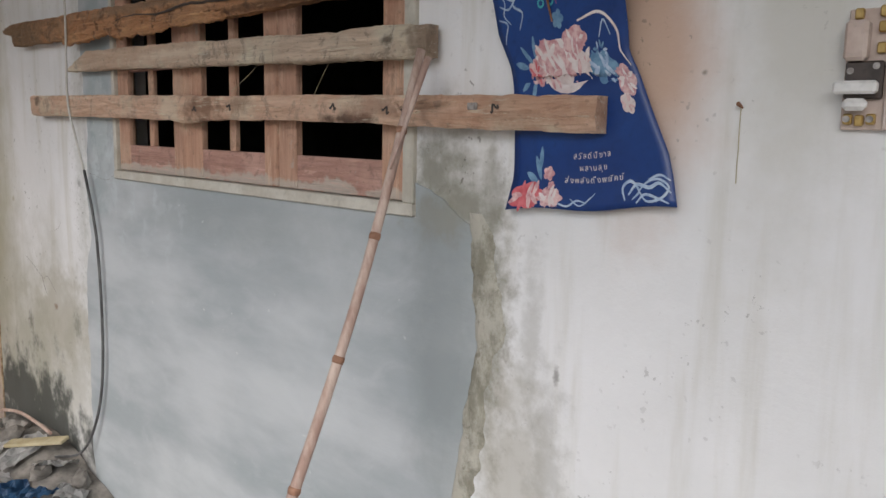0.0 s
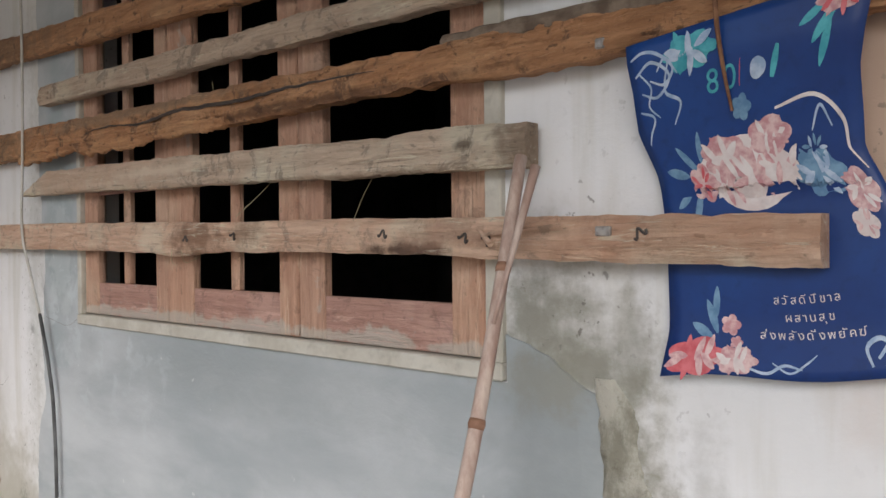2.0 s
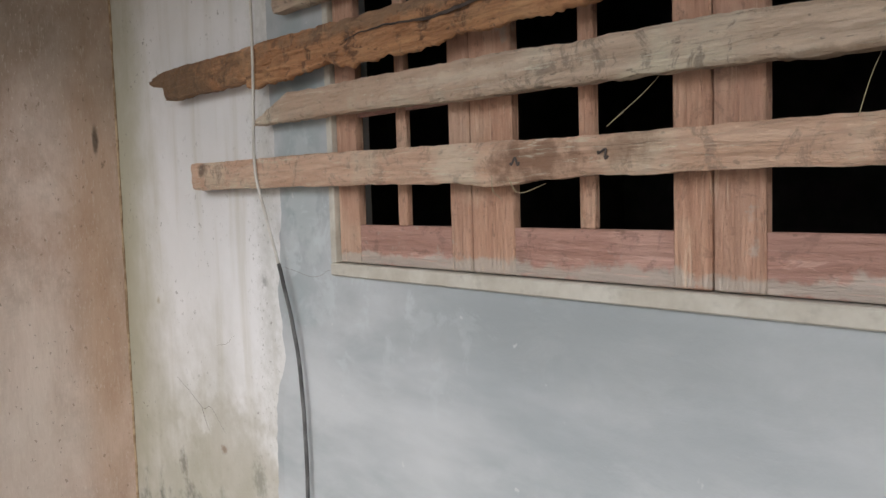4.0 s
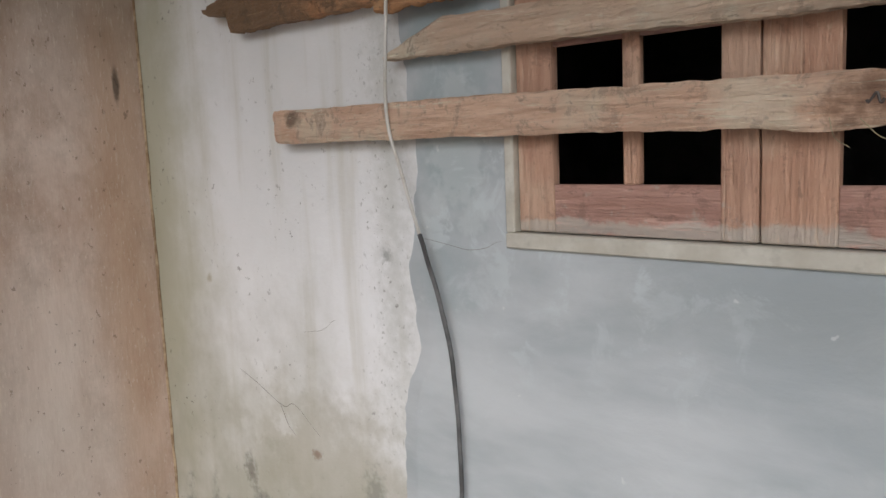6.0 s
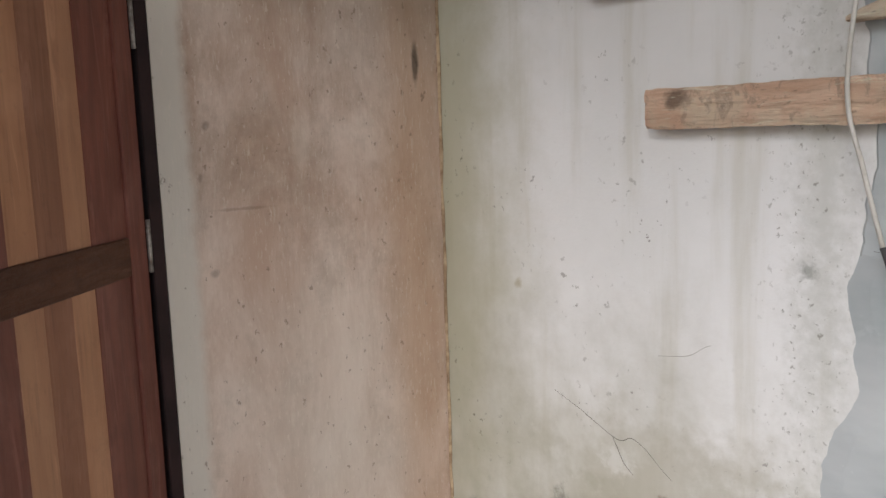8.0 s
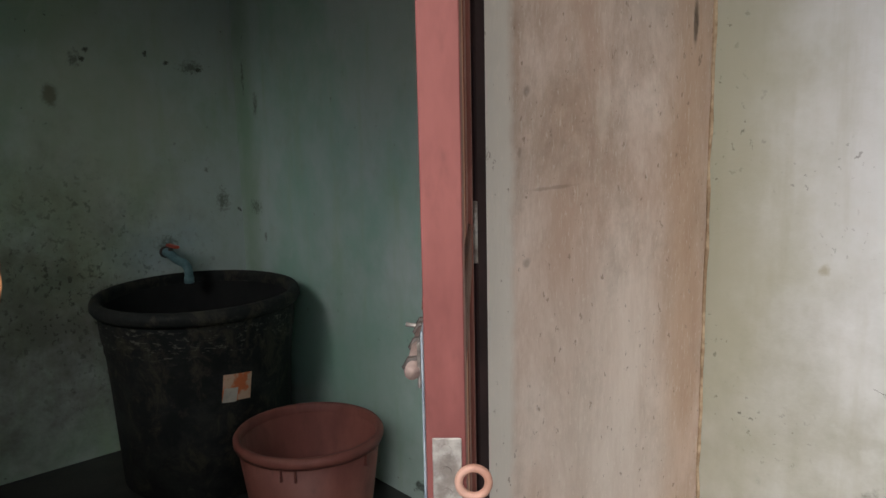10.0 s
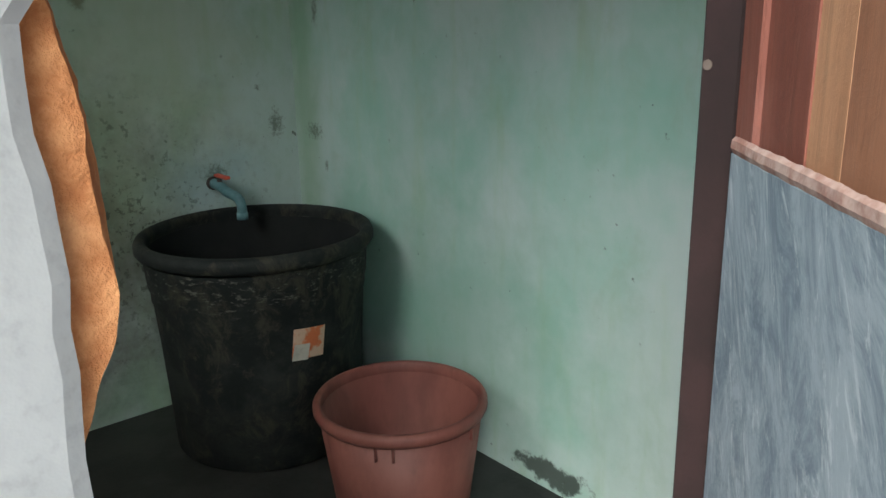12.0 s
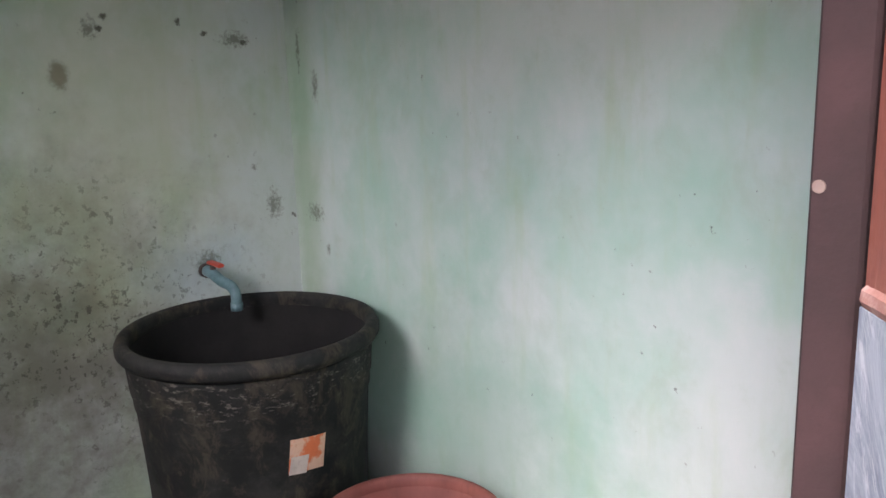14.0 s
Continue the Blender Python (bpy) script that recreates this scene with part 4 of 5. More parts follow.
def ribbon(keys, width):
    """A printed band that follows a curve in sheet shares."""
    pts = smooth_line([(u, v, 0) for u, v in keys], 7)
    bm = bmesh.new()
    prev = None
    for i, p in enumerate(pts):
        d = (pts[min(i + 1, len(pts) - 1)] - pts[max(i - 1, 0)]).normalized()
        w = 0.46 * width * (0.35 + 0.65 * math.sin(math.pi * (0.1 + 0.85 * i / (len(pts) - 1))))
        side = Vector((-d.y, d.x, 0)) * w
        pair = [bm.verts.new(poster_at(q.x, q.y, 0.0016)) for q in (p + side, p - side)]
        if prev:
            bm.faces.new((prev[0], prev[1], pair[1], pair[0]))
        prev = pair
    return bm


def poster():
    p = thing("poster", (0, 0, 0), "curled dark blue printed poster with pink flowers, pinned behind the plank", "poster")
    bm = bmesh.new()
    nu, nv = 16, 36
    g = [[bm.verts.new(poster_at(i / nu, j / nv)) for i in range(nu + 1)] for j in range(nv + 1)]
    for j in range(nv):
        for i in range(nu):
            bm.faces.new((g[j][i], g[j][i + 1], g[j + 1][i + 1], g[j + 1][i]))
    sheet = part("sheet", bm, M_POSTER, p, "deep blue glossy sheet", True)
    s = sheet.modifiers.new("thickness", "SOLIDIFY")
    s.thickness = 0.0008
    # plain pale figure amid blossoms
    for shape, mat, lift in ((blossom(0.47, 0.57, 0.24, 4, 0.15, 0.4, squash=0.44), M_INK_WHITE, 0.0014), (blossom(0.40, 0.62, 0.13, 7, 0.2, squash=0.5), M_INK_PINK, 0.002),
                             (blossom(0.62, 0.655, 0.10, 5, 0.2, squash=0.55), M_INK_PINK, 0.002), (blossom(0.78, 0.53, 0.11, 6, 0.3, squash=0.6), M_INK_LEAF, 0.0022),
                             (blossom(0.90, 0.47, 0.07, 5, 0.2, squash=0.9), M_INK_PINK, 0.0024), (blossom(0.86, 0.385, 0.05, 5, 0.2), M_INK_WHITE, 0.0024),
                             (blossom(0.24, 0.56, 0.07, 5, 0.3), M_INK_PINK, 0.0022), (blossom(0.52, 0.745, 0.045, 5, 0.3), M_INK_LEAF, 0.0024),
                             (blossom(0.12, 0.055, 0.12, 5, 0.25, squash=0.5), M_INK_RED, 0.0014), (blossom(0.27, 0.045, 0.085, 6, 0.3, squash=0.5), M_INK_PINK, 0.0018),
                             (blossom(0.25, 0.145, 0.04, 5, 0.3, squash=0.8), M_INK_PINK, 0.0018), (blossom(0.27, 0.095, 0.025, 5, 0.3, squash=0.8), M_INK_PINK, 0.0018),
                             (blossom(0.30, 0.93, 0.13, 6, 0.3, squash=0.45), M_INK_TEAL, 0.0014), (blossom(0.90, 0.955, 0.095, 6, 0.3, squash=0.42), M_INK_PINK, 0.0014),
                             (blossom(0.60, 0.835, 0.035, 3, 0.1), M_INK_CURL, 0.0014)):
        part("flower_print", poster_patch(shape, lift), mat, p)
    # petals within the blossoms
    rnd = random.Random(8)
    for u, v, r, q, a, b in ((0.40, 0.62, 0.12, 0.5, M_INK_PINK, M_INK_WHITE), (0.62, 0.655, 0.09, 0.55, M_INK_WHITE, M_INK_PINK), (0.50, 0.56, 0.13, 0.45, M_INK_WHITE, M_INK_PINK), (0.34, 0.545, 0.10, 0.5, M_INK_WHITE, M_INK_PINK),
                             (0.63, 0.57, 0.11, 0.5, M_INK_PINK, M_INK_WHITE), (0.78, 0.53, 0.10, 0.6, M_INK_LEAF, M_INK_CURL), (0.80, 0.59, 0.05, 0.7, M_INK_CURL, M_INK_LEAF), (0.90, 0.47, 0.07, 0.8, M_INK_PINK, M_INK_WHITE),
                             (0.86, 0.385, 0.045, 0.8, M_INK_WHITE, M_INK_PINK), (0.24, 0.56, 0.06, 0.8, M_INK_PINK, M_INK_RED), (0.12, 0.055, 0.11, 0.45, M_INK_RED, M_INK_PINK), (0.27, 0.045, 0.08, 0.5, M_INK_PINK, M_INK_WHITE),
                             (0.30, 0.93, 0.12, 0.42, M_INK_TEAL, M_INK_CURL), (0.90, 0.955, 0.09, 0.42, M_INK_PINK, M_INK_RED)):
        for k in range(9):
            turn = k * math.tau / 9 + rnd.uniform(-0.2, 0.2)
            far = r * rnd.uniform(0.35, 0.75)
            pu, pv = u + far * math.cos(turn), v + far * q * math.sin(turn)
            if 0.01 < pu < 0.99 and 0.01 < pv < 0.99:
                part("petal_print", poster_patch(leaf_shape(pu, pv, r * 0.34, r * 0.12, turn + rnd.uniform(-0.4, 0.4)), 0.0027 + 0.0001 * k), b if k % 3 else a, p)
    for u, v, l, w, a in ((0.20, 0.63, 0.06, 0.016, 2.3), (0.12, 0.60, 0.06, 0.016, 2.9), (0.18, 0.49, 0.06, 0.016, 4.2), (0.12, 0.52, 0.045, 0.014, 3.6), (0.28, 0.66, 0.05, 0.014, 1.2),
                          (0.18, 0.17, 0.055, 0.016, 1.9), (0.14, 0.13, 0.05, 0.016, 2.6), (0.20, 0.21, 0.05, 0.014, 1.4), (0.85, 0.90, 0.06, 0.018, 4.0), (0.86, 0.85, 0.06, 0.016, 4.5), (0.80, 0.93, 0.05, 0.014, 3.6)):
        part("leaf_print", poster_patch(leaf_shape(u, v, l, w, a)), M_INK_LEAF if u < 0.5 else M_INK_TEAL, p)
    for keys, w in (([(0.03, 0.90), (0.12, 0.93), (0.20, 0.88), (0.13, 0.83), (0.05, 0.85)], 0.012), ([(0.20, 0.92), (0.17, 0.84), (0.24, 0.80), (0.20, 0.74)], 0.012), ([(0.03, 0.80), (0.10, 0.77), (0.04, 0.70)], 0.010),
                    ([(0.66, 0.72), (0.82, 0.73), (0.92, 0.66), (0.94, 0.58), (0.97, 0.52)], 0.014), ([(0.80, 0.64), (0.84, 0.70), (0.88, 0.64)], 0.010),
                    ([(0.30, 0.03), (0.38, 0.015), (0.44, 0.04), (0.50, 0.03)], 0.010), ([(0.72, 0.03), (0.71, 0.08), (0.76, 0.10), (0.80, 0.06), (0.76, 0.03)], 0.014),
                    ([(0.74, 0.05), (0.79, 0.085), (0.86, 0.07), (0.92, 0.085), (0.98, 0.05)], 0.016), ([(0.78, 0.015), (0.83, 0.045), (0.90, 0.03), (0.96, 0.012)], 0.012), ([(0.86, 0.10), (0.93, 0.115), (0.985, 0.095)], 0.010),
                    ([(0.02, 0.95), (0.08, 0.965), (0.15, 0.95), (0.22, 0.90), (0.17, 0.86), (0.10, 0.88)], 0.012), ([(0.05, 0.91), (0.10, 0.86), (0.08, 0.81), (0.13, 0.77)], 0.010), ([(0.14, 0.90), (0.19, 0.93), (0.24, 0.88)], 0.009),
                    ([(0.40, 0.045), (0.46, 0.02), (0.52, 0.05), (0.55, 0.07)], 0.007), ([(0.80, 0.06), (0.84, 0.02), (0.92, 0.03), (0.97, 0.07), (0.92, 0.10), (0.85, 0.09), (0.80, 0.06)], 0.012)):
        part("curl_print", ribbon(keys, w), M_INK_WHITE if 0.6 < keys[0][0] < 0.70 else M_INK_CURL, p)

    def words(text, u, v, height, material):
        cu = bpy.data.curves.new("lettering", "FONT")
        cu.body, cu.size, cu.align_x = text, 1.0, "CENTER"
        cu.space_character = 1.25
        tmp = new("lettering_source", cu)
        dg = bpy.context.evaluated_depsgraph_get()
        me = bpy.data.meshes.new_from_object(tmp.evaluated_get(dg))
        bpy.data.objects.remove(tmp)
        for vert in me.vertices:
            x, y = vert.co.x * height / 0.36, vert.co.y * height / 0.48
            vert.co = poster_at(u + x, v + y, 0.0018)
        ob = new("lettering", me)
        ob.data.materials.append(material)
        ob.parent = p

    words("สวัสดีปีขาล", 0.54, 0.206, 0.0155, M_INK_WHITE)
    words("ผสานสุข", 0.54, 0.158, 0.0155, M_INK_WHITE)
    words("ส่งพลังดั่งพยัคฆ์", 0.54, 0.110, 0.0155, M_INK_WHITE)
    words("80", 0.44, 0.800, 0.045, M_INK_TEAL)
    part("logo_print", ribbon([(0.52, 0.80), (0.525, 0.87)], 0.004), M_INK_RED, p)
    part("logo_print", ribbon([(0.66, 0.80), (0.68, 0.88)], 0.03), M_INK_TEAL, p)
    bm = bmesh.new()
    add_tube(bm, smooth_line([poster_at(0.42, 1.22, 0.02), poster_at(0.43, 1.0, 0.012), poster_at(0.46, 0.85, 0.006), poster_at(0.48, 0.74, 0.004)], 6), lambda s: 0.004 - 0.002 * s, 6)
    part("cord", bm, M_RUST, p, "brown cord hanging over the sheet")


poster()


# ---------------------------------------------------------------- switch board and wall marks
def switch_board():
    s = thing("knife_switch", (2.528, 0, 1.566), "old knife switch with white ceramic grip on a pink board", "switch")
    part("base_board", box((0, -0.012, 0), (0.074, 0.0, 0.176), 0.002), M_BASE, s)
    part("side_rail", box((0.060, -0.022, 0), (0.074, -0.012, 0.176), 0.002), M_BASE, s)
    part("cover", box((0.002, -0.036, 0.100), (0.034, -0.012, 0.158), 0.005), M_BASE, s, "pinkish bakelite cover")
    part("body", box((0.004, -0.024, 0.045), (0.056, -0.012, 0.100), 0.003), M_BAKELITE, s, "dark worn body")
    part("grip", box((-0.006, -0.044, 0.052), (0.054, -0.026, 0.071), 0.004), M_CERAMIC, s, "white ceramic grip bar")
    part("grip_foot", box((0.006, -0.036, 0.028), (0.040, -0.020, 0.046), 0.006), M_CERAMIC, s, "white ceramic lug")
    for x, z in ((0.006, 0.008), (0.022, 0.006), (0.038, 0.008), (0.044, 0.110), (0.044, 0.140), (0.010, 0.160), (0.044, 0.162)):
        part("terminal", box((x, -0.022, z), (x + 0.012, -0.012, z + 0.016), 0.002), M_BRASS, s, "brass terminal")
    for x, z in ((0.012, 0.016), (0.044, 0.016), (0.047, 0.092), (0.012, 0.086)):
        bm = bmesh.new()
        add_tube(bm, [(x, -0.026, z), (x, -0.012, z)], 0.005, 10)
        part("screw", bm, M_STEEL, s)


switch_board()
for z, r in ((1.695, 0.010), (1.614, 0.009)):
    bm = bmesh.new()
    add_tube(bm, [(2.658, -0.003, z), (2.658, 0.006, z)], r, 12)
    single("wall_plug", bm, M_RUST, "round rusty plug in the plaster wall", "plug", "plugs in the wall")
hanger = thing("hanging_wire", (2.370, -0.004, 1.600), "thin rusty wire hanging from a nail in the wall", "wire")
bm = bmesh.new()
add_tube(bm, [(0.001 * wobble(z, 50, 40), 0, -z) for z in np.linspace(0, 0.125, 14)], 0.0008, 6)
part("wire", bm, M_SCRAP, hanger)
bm = bmesh.new()
add_tube(bm, [(0, -0.012, 0.006), (0, 0.006, 0.0)], lambda s: 0.004 - 0.002 * s, 8)
part("nail", bm, M_RUST, hanger)


# ---------------------------------------------------------------- doorway and door
jamb = thing("door_frame", (0, 0, 0), "dark brown painted wooden door frame post and head", "door frame", kind="structure")
part("post", box((-1.547, -0.867, 0), (-1.490, DOOR_Y1 - 0.002, DOOR_TOP), 0.004), M_JAMB, jamb)
part("rebate", box((-1.4895, -0.846, 0), (-1.455, DOOR_Y1 - 0.002, DOOR_TOP), 0.003), M_JAMB, jamb)
part("head", box((CORNER_X - 0.092, DOOR_Y0 + 0.05, DOOR_TOP - 0.06), (CORNER_X + 0.004, -0.879, DOOR_TOP - 0.001), 0.004), M_JAMB, jamb)
bm = bmesh.new()
add_tube(bm, [(-1.536, -0.8690, 1.496), (-1.536, -0.8660, 1.496)], 0.007, 11)
part("plug", bm, mottled("dusty_filler", (0.11, 0.075, 0.065), (0.16, 0.12, 0.10), 30), jamb, "dusty filler plug")

LEAF_W, LEAF_T = 0.806, 0.038


def door():
    d = thing("door_1", pose(-1.470, -0.868, 0, 0, 0, -44.1), "slatted red and honey wooden door standing open, patched with zinc sheet", "door", kind="structure")
    t = LEAF_T / 2
    stile = 0.075
    part("hinge_stile", box((0.004, -t, 0.03), (stile, t, 2.0), 0.003), M_DOOR_RED, d)
    part("lock_stile", box((LEAF_W - stile, -t, 0.03), (LEAF_W - 0.003, t, 2.0), 0.003), M_DOOR_RED, d)
    part("painted_edge", box((LEAF_W - 0.003, -t, 0.03), (LEAF_W, t, 2.0), 0.001), M_DOOR_EDGE, d, "faded pink painted door edge")
    for z0, z1 in ((0.03, 0.16), (1.297, 1.382), (1.90, 2.0)):
        part("rail", box((stile, -t + 0.002, z0), (LEAF_W - stile, t - 0.002, z1), 0.003), M_DOOR_RAIL, d)
    edges = (stile, 0.215, 0.298, 0.388, 0.475, 0.560, 0.632, 0.684, LEAF_W - stile)
    tones = (M_DOOR_RED, M_DOOR_TAN, M_DOOR_BROWN, M_DOOR_TAN, M_DOOR_RED, M_DOOR_TAN, M_DOOR_ORANGE, M_DOOR_TAN)
    for k, (a, b) in enumerate(zip(edges, edges[1:])):
        dy = 0.002 if tones[k] is M_DOOR_RED else 0.0
        for z0, z1 in ((0.16, 1.297), (1.382, 1.90)):
            part("slat", box((a, -0.009 - dy, z0), (b, 0.009 + dy, z1), 0.0008), tones[k], d)
    part("zinc_sheet", box((0.004, -t - 0.003, 0.03), (LEAF_W - 0.002, -t - 0.0005, 1.388), 0.001), M_ZINC, d, "dull scratched blue-grey zinc sheet")
    bm = bmesh.new()
    rows = []
    for s in np.linspace(0.01, LEAF_W - 0.06, 90):
        z = 1.397 + 0.001 * wobble(s, 61, 12)
        rows.append([bm.verts.new(v) for v in ((s, -t - 0.002, z - 0.010 + 0.003 * wobble(s, 64, 40)), (s, -t - 0.006 + 0.0015 * wobble(s, 62, 50), z - 0.002), (s, -t - 0.005 + 0.001 * wobble(s, 65, 70), z + 0.008), (s, -t, z + 0.013 + 0.0015 * wobble(s, 63, 70)))])
    for p, q in zip(rows, rows[1:]):
        for k in range(3):
            bm.faces.new((p[k], p[k + 1], q[k + 1], q[k]))
    part("batten", bm, mottled("chipped_pinkish_filler", (0.30, 0.15, 0.12), (0.48, 0.34, 0.30), 25, 0.9, bump=0.6), d, "chipped filler strip above the sheet")
    # sliding bolt
    bolt = part("bolt_plate", box((0.625, -t - 0.007, 1.330), (0.800, -t - 0.003, 1.376), 0.0015), mottled("grimy_bolt_steel", (0.10, 0.085, 0.075), (0.26, 0.23, 0.21), 35, 0.6, 0.3), d, "grimy bolt plate")
    bm = bmesh.new()
    add_tube(bm, [(0.640, -t - 0.012, 1.347), (0.802, -t - 0.012, 1.347)], 0.0075, 10)
    part("bolt_bar", bm, mottled("pinkish_worn_steel", (0.22, 0.15, 0.13), (0.34, 0.26, 0.23), 20, 0.6, 0.3), bolt, smooth=True)
    for s0 in (0.640, 0.662, 0.72, 0.785):
        bm = bmesh.new()
        add_tube(bm, [(s0, -t - 0.005, 1.338), (s0, -t - 0.016, 1.339), (s0, -t - 0.0205, 1.347), (s0, -t - 0.016, 1.355), (s0, -t - 0.005, 1.356)], 0.003, 6)
        part("guide", bm, M_BAKELITE, bolt, "bent dark guide")
    bm = bmesh.new()
    add_tube(bm, [(0.650, -t - 0.013, 1.349), (0.646, -t - 0.032, 1.351)], 0.0026, 8)
    part("bolt_knob", bm, M_STEEL, bolt, "pale bolt knob", True)
    for s0, z in ((0.635, 1.365), (0.715, 1.366), (0.775, 1.365), (0.64, 1.336), (0.77, 1.336)):
        bm = bmesh.new()
        add_tube(bm, [(s0, -t - 0.009, z), (s0, -t - 0.006, z)], 0.0038, 8)
        part("screw", bm, M_STEEL, bolt)
    # hasp and ring on the edge
    hasp = part("hasp_plate", box((LEAF_W + 0.0005, -0.013, 1.218), (LEAF_W + 0.003, 0.015, 1.284), 0.001), M_STEEL, d, "scratched steel hasp plate")
    for z in (1.273, 1.251, 1.229):
        bm = bmesh.new()
        add_tube(bm, [(LEAF_W + 0.002, 0, z), (LEAF_W + 0.005, 0, z)], 0.005, 10)
        part("screw", bm, M_STEEL, hasp)
    bm = bmesh.new()
    add_tube(bm, [(LEAF_W + 0.004, 0.026 + 0.0145 * math.cos(a), 1.240 + 0.0145 * math.sin(a)) for a in np.linspace(0, math.tau, 25)], 0.0042, 8, cap=False)
    part("ring", bm, mottled("coppery_iron", (0.42, 0.22, 0.16), (0.55, 0.33, 0.26), 20, 0.6, 0.2), hasp, "copper-coloured iron ring", True)
    # hinges on the frame side
    for z in (0.30, 1.353, 1.85):
        bm = bmesh.new()
        add_tube(bm, [(0.0, t + 0.004, z - 0.06), (0.0, t + 0.004, z + 0.06)], 0.005, 8)
        part("hinge", bm, M_STEEL, d, "steel butt hinge", True)


door()


# ---------------------------------------------------------------- washroom things
def barrel():
    b = thing("water_barrel", (-3.617, -0.475, 0.004), "large black plastic water barrel, scuffed, half full", "barrel")
    body = lathe([(0.0, 0.0), (0.345, 0.0), (0.362, 0.012), (0.380, 0.40), (0.392, 0.58), (0.398, 0.60), (0.398, 0.63), (0.405, 0.65), (0.412, 0.74), (0.420, 0.775),
                  (0.400, 0.775), (0.392, 0.72), (0.385, 0.55), (0.34, 0.03), (0.0, 0.03)], 64)
    part("body", body, M_BARREL, b, smooth=True)
    part("lining", lathe([(0.3815, 0.551), (0.3905, 0.72), (0.3965, 0.775)], 64), mottled("plain_black_plastic", (0.008, 0.009, 0.009), (0.014, 0.015, 0.014), 6, 0.95), b, "plain black inside", True)
    rim = lathe([(0.412, 0.772), (0.430, 0.768), (0.4395, 0.782), (0.4395, 0.805), (0.430, 0.822), (0.412, 0.826), (0.400, 0.818), (0.396, 0.80), (0.398, 0.776)], 64)
    part("rim", rim, M_BARREL, b, "thick rolled rim", True)
    water = Graph("still_dark_water", 0.05)
    part("water", lathe([(0.0, 0.55), (0.383, 0.55)], 64), water.done((0.01, 0.013, 0.012)), b, "dark still water")
    # label on the side that faces the doorway
    for name, a0, a1, z0, z1, mat, lab in (("label", -0.25, 0.06, 0.435, 0.548, M_LABEL, "torn orange label"), ("label_scrap", -0.25, -0.10, 0.43, 0.49, M_LABEL_PALE, "pale peeled label paper")):
        bm = bmesh.new()
        lift = 0.003 if name == "label" else 0.0045
        rows = []
        for j in range(5):
            z = z0 + (z1 - z0) * j / 4
            r = float(np.interp(z, [0.40, 0.58], [0.380, 0.392])) + lift
            rows.append([bm.verts.new((r * math.cos(a + 0.03 * j / 4), r * math.sin(a + 0.03 * j / 4), z - 0.03 * (a - a0))) for a in np.linspace(a0, a1, 7)])
        for p, q in zip(rows, rows[1:]):
            for k in range(6):
                bm.faces.new((p[k], p[k + 1], q[k + 1], q[k]))
        part(name, bm, mat, b, lab)


barrel()


def bucket():
    b = thing("plastic_bucket", (-2.80, -0.44, 0.004), "faded terracotta plastic tub standing on the washroom floor", "bucket")
    part("body", lathe([(0.0, 0.0), (0.20, 0.0), (0.212, 0.010), (0.262, 0.385), (0.252, 0.385), (0.202, 0.018), (0.0, 0.018)], 48), M_BUCKET, b, smooth=True)
    part("rim", lathe([(0.2615, 0.378), (0.272, 0.380), (0.2775, 0.392), (0.2775, 0.408), (0.270, 0.419), (0.258, 0.420), (0.251, 0.410), (0.251, 0.384)], 48), M_BUCKET, b, "rolled rim", True)
    for a in (-0.35, -0.15, 0.9, 2.6):
        part("rib", box((0.250, -0.004, 0.33), (0.266, 0.004, 0.378), 0.002), M_BUCKET, b).matrix_basis = Matrix.Rotation(a - 0.6, 4, "Z")


bucket()


def tap():
    w = BACK_X
    t = thing("water_tap", (w, -0.42, 0.93), "blue-grey plastic water tap with a red lever on the wall", "tap")
    bm = bmesh.new()
    add_tube(bm, [(0.0, 0, 0), (0.016, 0, 0)], 0.028, 14)
    part("flange", bm, M_BAKELITE, t, "dark grimy wall flange")
    bm = bmesh.new()
    add_tube(bm, smooth_line([(0.010, 0, 0), (0.07, 0, -0.004), (0.115, 0.010, -0.026), (0.165, 0.022, -0.038), (0.190, 0.028, -0.065), (0.192, 0.028, -0.120)], 6), lambda s: 0.022 - 0.002 * s, 12)
    part("spout", bm, M_PVC, t, smooth=True)
    bm = bmesh.new()
    add_tube(bm, [(0.192, 0.028, -0.128), (0.192, 0.028, -0.100)], 0.023, 12)
    part("nozzle", bm, M_PVC, t, smooth=True)
    bm = bmesh.new()
    add_tube(bm, [(0.07, 0, 0.0), (0.07, 0, 0.034)], 0.011, 10)
    part("stem", bm, M_BAKELITE, t)
    part("lever", box((0.045, -0.014, 0.032), (0.150, 0.014, 0.046), 0.005), M_RED_PLASTIC, t, "red lever handle")


tap()


# ---------------------------------------------------------------- debris at the foot of the wall
def lump(seed, size, squash=0.7, sub=2):
    bm = bmesh.new()
    bmesh.ops.create_icosphere(bm, subdivisions=sub, radius=1.0)
    for v in bm.verts:
        k = 1 + 0.45 * noise.noise(v.co * 1.7 + Vector((seed, seed * 2, 0)))
        v.co = Vector((v.co.x * k * size, v.co.y * k * size * 0.8, v.co.z * k * size * squash))
    return bm


def heap_height(x, y):
    h = 0.16 * math.exp(-((x + 0.75) / 0.55) ** 2) * math.exp(-((y + 0.05) / 0.32) ** 2)
    return max(0.0, h + 0.02 * noise.noise((x * 7, y * 7, 0)) * (1 if h > 0.02 else 0))


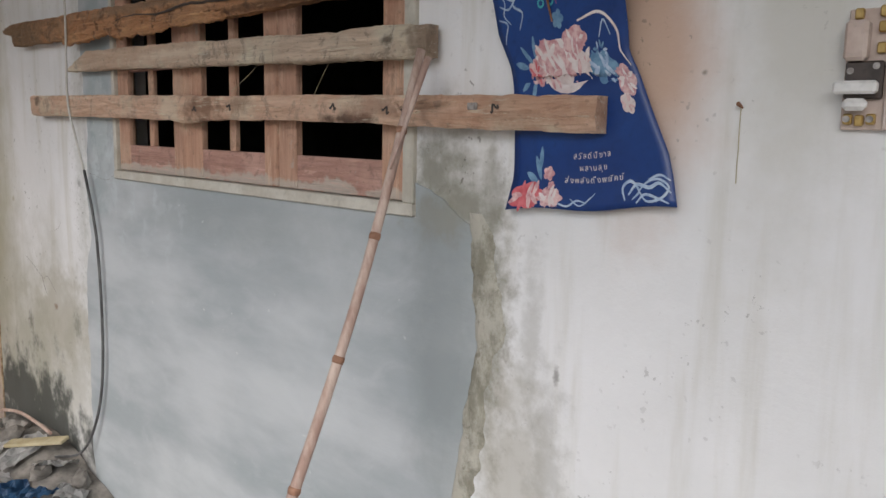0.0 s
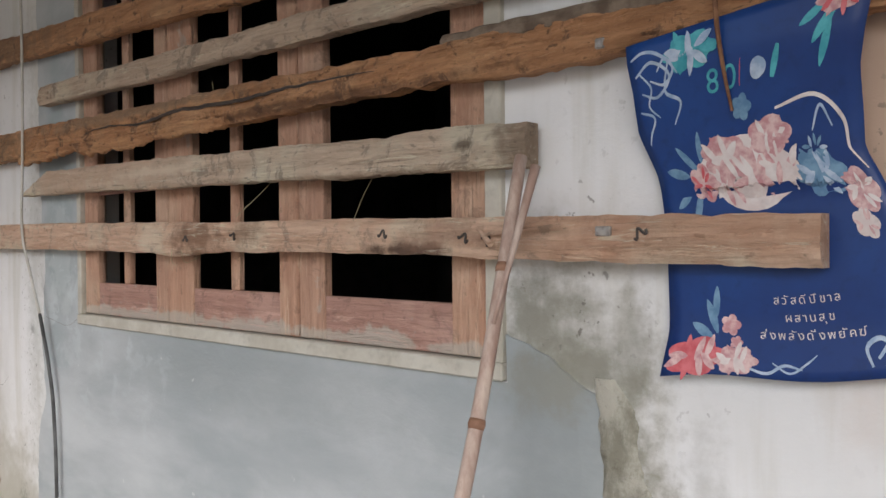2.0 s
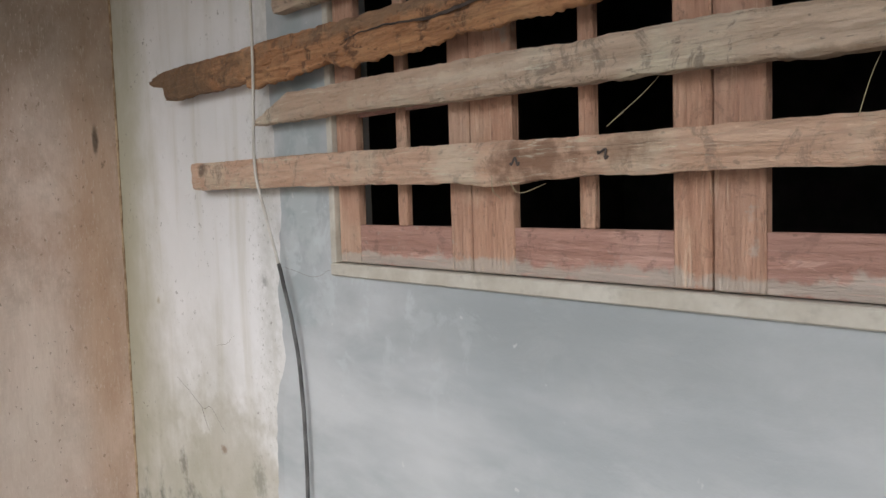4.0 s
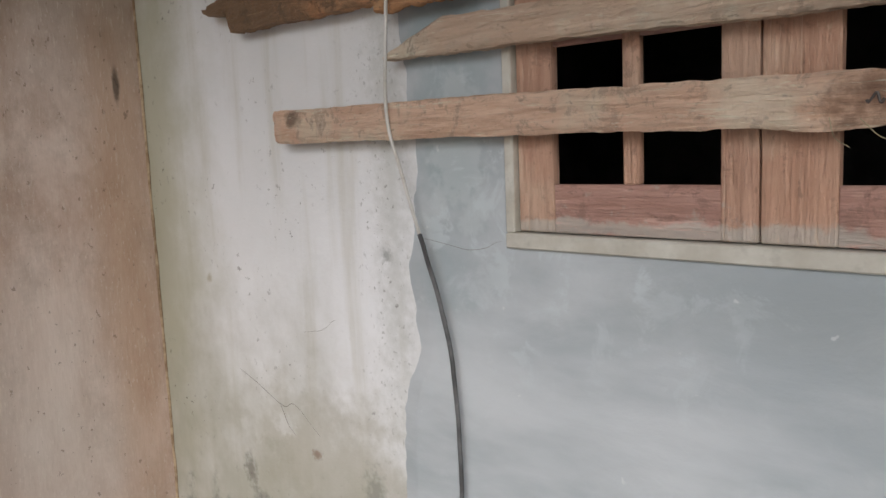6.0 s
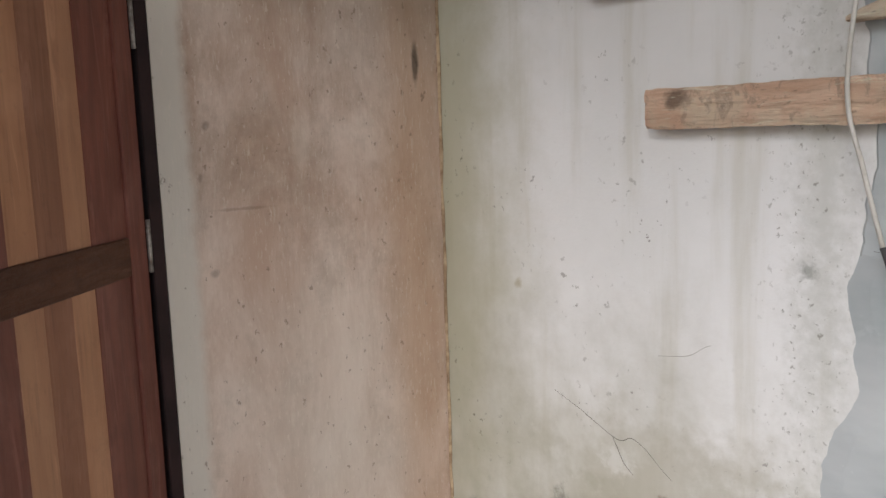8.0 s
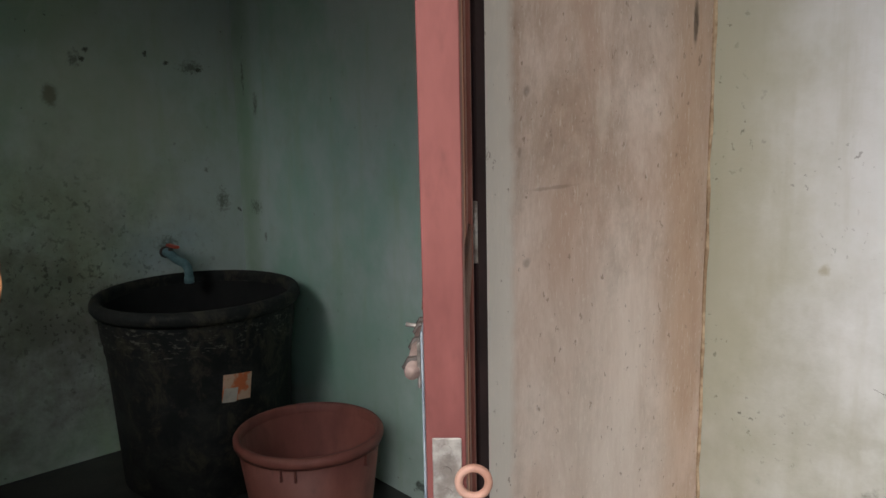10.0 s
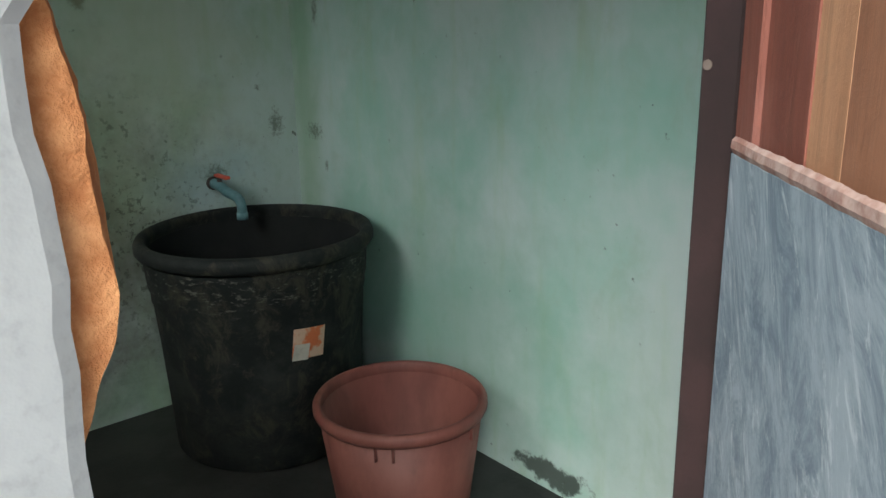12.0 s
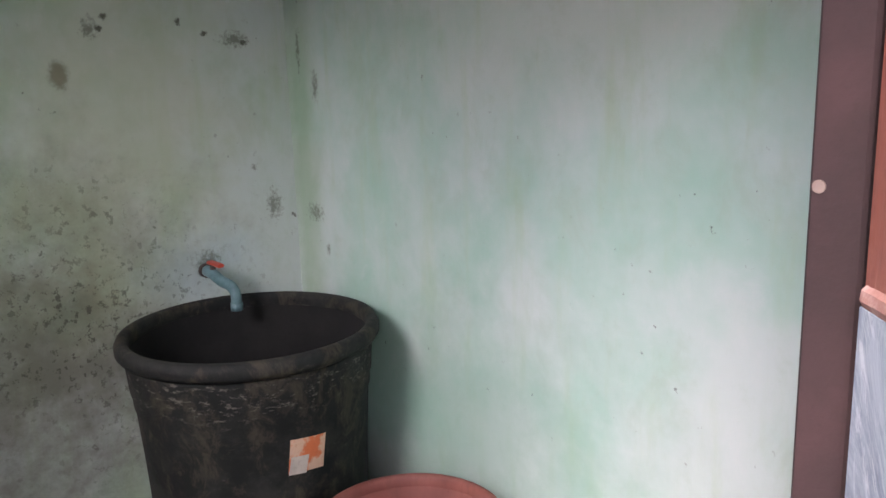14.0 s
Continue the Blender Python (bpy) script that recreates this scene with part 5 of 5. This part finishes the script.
bm = bmesh.new()
g = [[bm.verts.new((-1.45 + 1.75 * i / 40, -0.008 - 0.9 * j / 24, heap_height(-1.45 + 1.75 * i / 40, -0.008 - 0.9 * j / 24) - 0.006)) for i in range(41)] for j in range(25)]
for j in range(24):
    for i in range(40):
        bm.faces.new((g[j][i], g[j][i + 1], g[j + 1][i + 1], g[j + 1][i]))
single("rubble_heap", bm, M_RUBBLE, "dark heap of dirt and crumbled rubble in the corner", "rubble", kind="stuff", smooth=True)
rng = random.Random(5)
for k in range(26):
    x, y = rng.uniform(-1.35, 0.12), rng.uniform(-0.55, -0.06)
    size = rng.uniform(0.022, 0.06)
    ob = single("rubble_stone", lump(k * 1.37, size), M_RUBBLE, "broken grey rubble stone on the heap", "stone", "rubble stones")
    ob.matrix_basis = pose(x, y, heap_height(x, y) + size * 0.3, rng.uniform(-30, 30), rng.uniform(-30, 30), rng.uniform(0, 360))


def scrap(w, d, seed):
    bm = bmesh.new()
    n = 9
    g = [[bm.verts.new((w * (i / n - 0.5) + 0.08 * w * wobble(j, seed, 0.6), d * (j / n - 0.5) + 0.08 * d * wobble(i, seed + 1, 0.6), 0.03 * noise.noise((i * 0.45, j * 0.45, seed)) + 0.012 * noise.noise((i * 1.3, j * 1.3, seed)))) for i in range(n + 1)] for j in range(n + 1)]
    for j in range(n):
        for i in range(n):
            bm.faces.new((g[j][i], g[j][i + 1], g[j + 1][i + 1], g[j + 1][i]))
    bmesh.ops.solidify(bm, geom=bm.faces[:], thickness=0.002)
    return bm


for k, (x, y, w, d, mat, name, label) in enumerate(((-0.42, -0.13, 0.16, 0.12, M_PAPER, "paper_scrap", "crumpled pale grey paper scrap on the heap"), (-0.62, -0.20, 0.22, 0.12, M_PAPER, "paper_scrap", "crumpled grey paper scrap"),
                                                    (-0.28, -0.20, 0.14, 0.10, M_BLUE_BAG, "plastic_scrap", "torn dark blue plastic scrap"), (-0.20, -0.15, 0.16, 0.12, M_PAPER, "paper_scrap", "folded pale paper scrap"),
                                                    (-0.78, -0.28, 0.24, 0.14, M_PAPER, "paper_scrap", "flattened grey paper sheet"), (-0.05, -0.16, 0.16, 0.09, M_PAPER, "paper_scrap", "torn grey paper strip"),
                                                    (-0.55, -0.33, 0.18, 0.12, M_PAPER, "paper_scrap", "wrinkled grey paper scrap"), (-0.38, -0.32, 0.16, 0.12, M_BLUE_BAG, "plastic_scrap", "dark blue plastic wrapper"))):
    ob = single(name, scrap(w, d, k * 3.3), mat, label, "scrap", "scraps on the heap")
    ob.matrix_basis = pose(x, y, heap_height(x, y) + 0.03, rng.uniform(-25, 25), rng.uniform(-20, 20), rng.uniform(0, 180))
ob = single("board_scrap", box((-0.14, -0.03, -0.008), (0.14, 0.03, 0.008), 0.003), M_SCRAP, "yellowed strip of board lying on the heap", "board")
ob.matrix_basis = pose(-0.60, -0.14, heap_height(-0.60, -0.14) + 0.04, 5, -8, 35)
bm = bmesh.new()
add_tube(bm, smooth_line([(-1.2, -0.12, 0.16), (-0.95, -0.10, 0.21), (-0.75, -0.09, 0.215), (-0.6, -0.08, 0.20)], 6), 0.008, 7)
single("stick", bm, M_BAMBOO, "thin dry stick on the rubble heap", "stick")


# ---------------------------------------------------------------- hairline cracks, threads and splinters
def crackline(keys, radius, seed, owner):
    bm = bmesh.new()
    pts = smooth_line(keys, 9)
    add_tube(bm, [p + Vector((0.006 * wobble(p.x * 3 + p.z, seed, 14), 0, 0.006 * wobble(p.z * 3 + p.x, seed + 1, 14))) for p in pts], lambda s: 0.6 * radius * (0.3 + 0.7 * math.sin(math.pi * (0.1 + 0.8 * s))), 5)
    part("crack", bm, M_RUBBLE, owner)


main_wall = bpy.data.objects["wall_main"]
crackline([(-1.02, 0, 0.93), (-0.93, 0, 0.90), (-0.82, 0, 0.855), (-0.76, 0, 0.865), (-0.66, 0, 0.80)], 0.0016, 70, main_wall)
crackline([(-0.83, 0, 0.86), (-0.80, 0, 0.81), (-0.77, 0, 0.78)], 0.002, 73, main_wall)
crackline([(-0.70, 0, 1.08), (-0.62, 0, 1.10), (-0.57, 0, 1.13)], 0.001, 76, main_wall)
crackline([(-0.25, -0.005, 1.36), (-0.10, -0.005, 1.34), (-0.02, -0.005, 1.36)], 0.001, 82, main_wall)
for keys in ([(1.272, -0.052, 1.63), (1.278, -0.030, 1.68), (1.285, -0.012, 1.715)], [(0.88, -0.050, 1.65), (0.93, -0.02, 1.70), (0.95, 0.0, 1.73)], [(0.66, -0.058, 1.575), (0.70, -0.070, 1.545), (0.76, -0.066, 1.56)],
             [(0.62, -0.058, 1.578), (0.63, -0.066, 1.55), (0.65, -0.064, 1.535)], [(0.73, -0.01, 1.98), (0.75, -0.02, 1.93), (0.76, -0.05, 1.92)]):
    bm = bmesh.new()
    add_tube(bm, smooth_line(keys, 5), lambda s: 0.0007 - 0.0003 * s, 5)
    single("dry_fibre", bm, M_SCRAP, "thin dry fibre caught on the planks", "fibre", "fibres on the planks")
for a, b in (((1.60, -0.062, 1.600), (1.76, -0.085, 1.622)), ((1.585, -0.058, 1.612), (1.625, -0.075, 1.585))):
    bm = bmesh.new()
    add_tube(bm, [a, [(p + q) / 2 for p, q in zip(a, b)], b], lambda s: 0.003 + 0.003 * s, 5)
    single("wood_splinter", bm, M_PLANK, "pale splinter of wood stuck behind the pole", "splinter", "splinters by the pole")
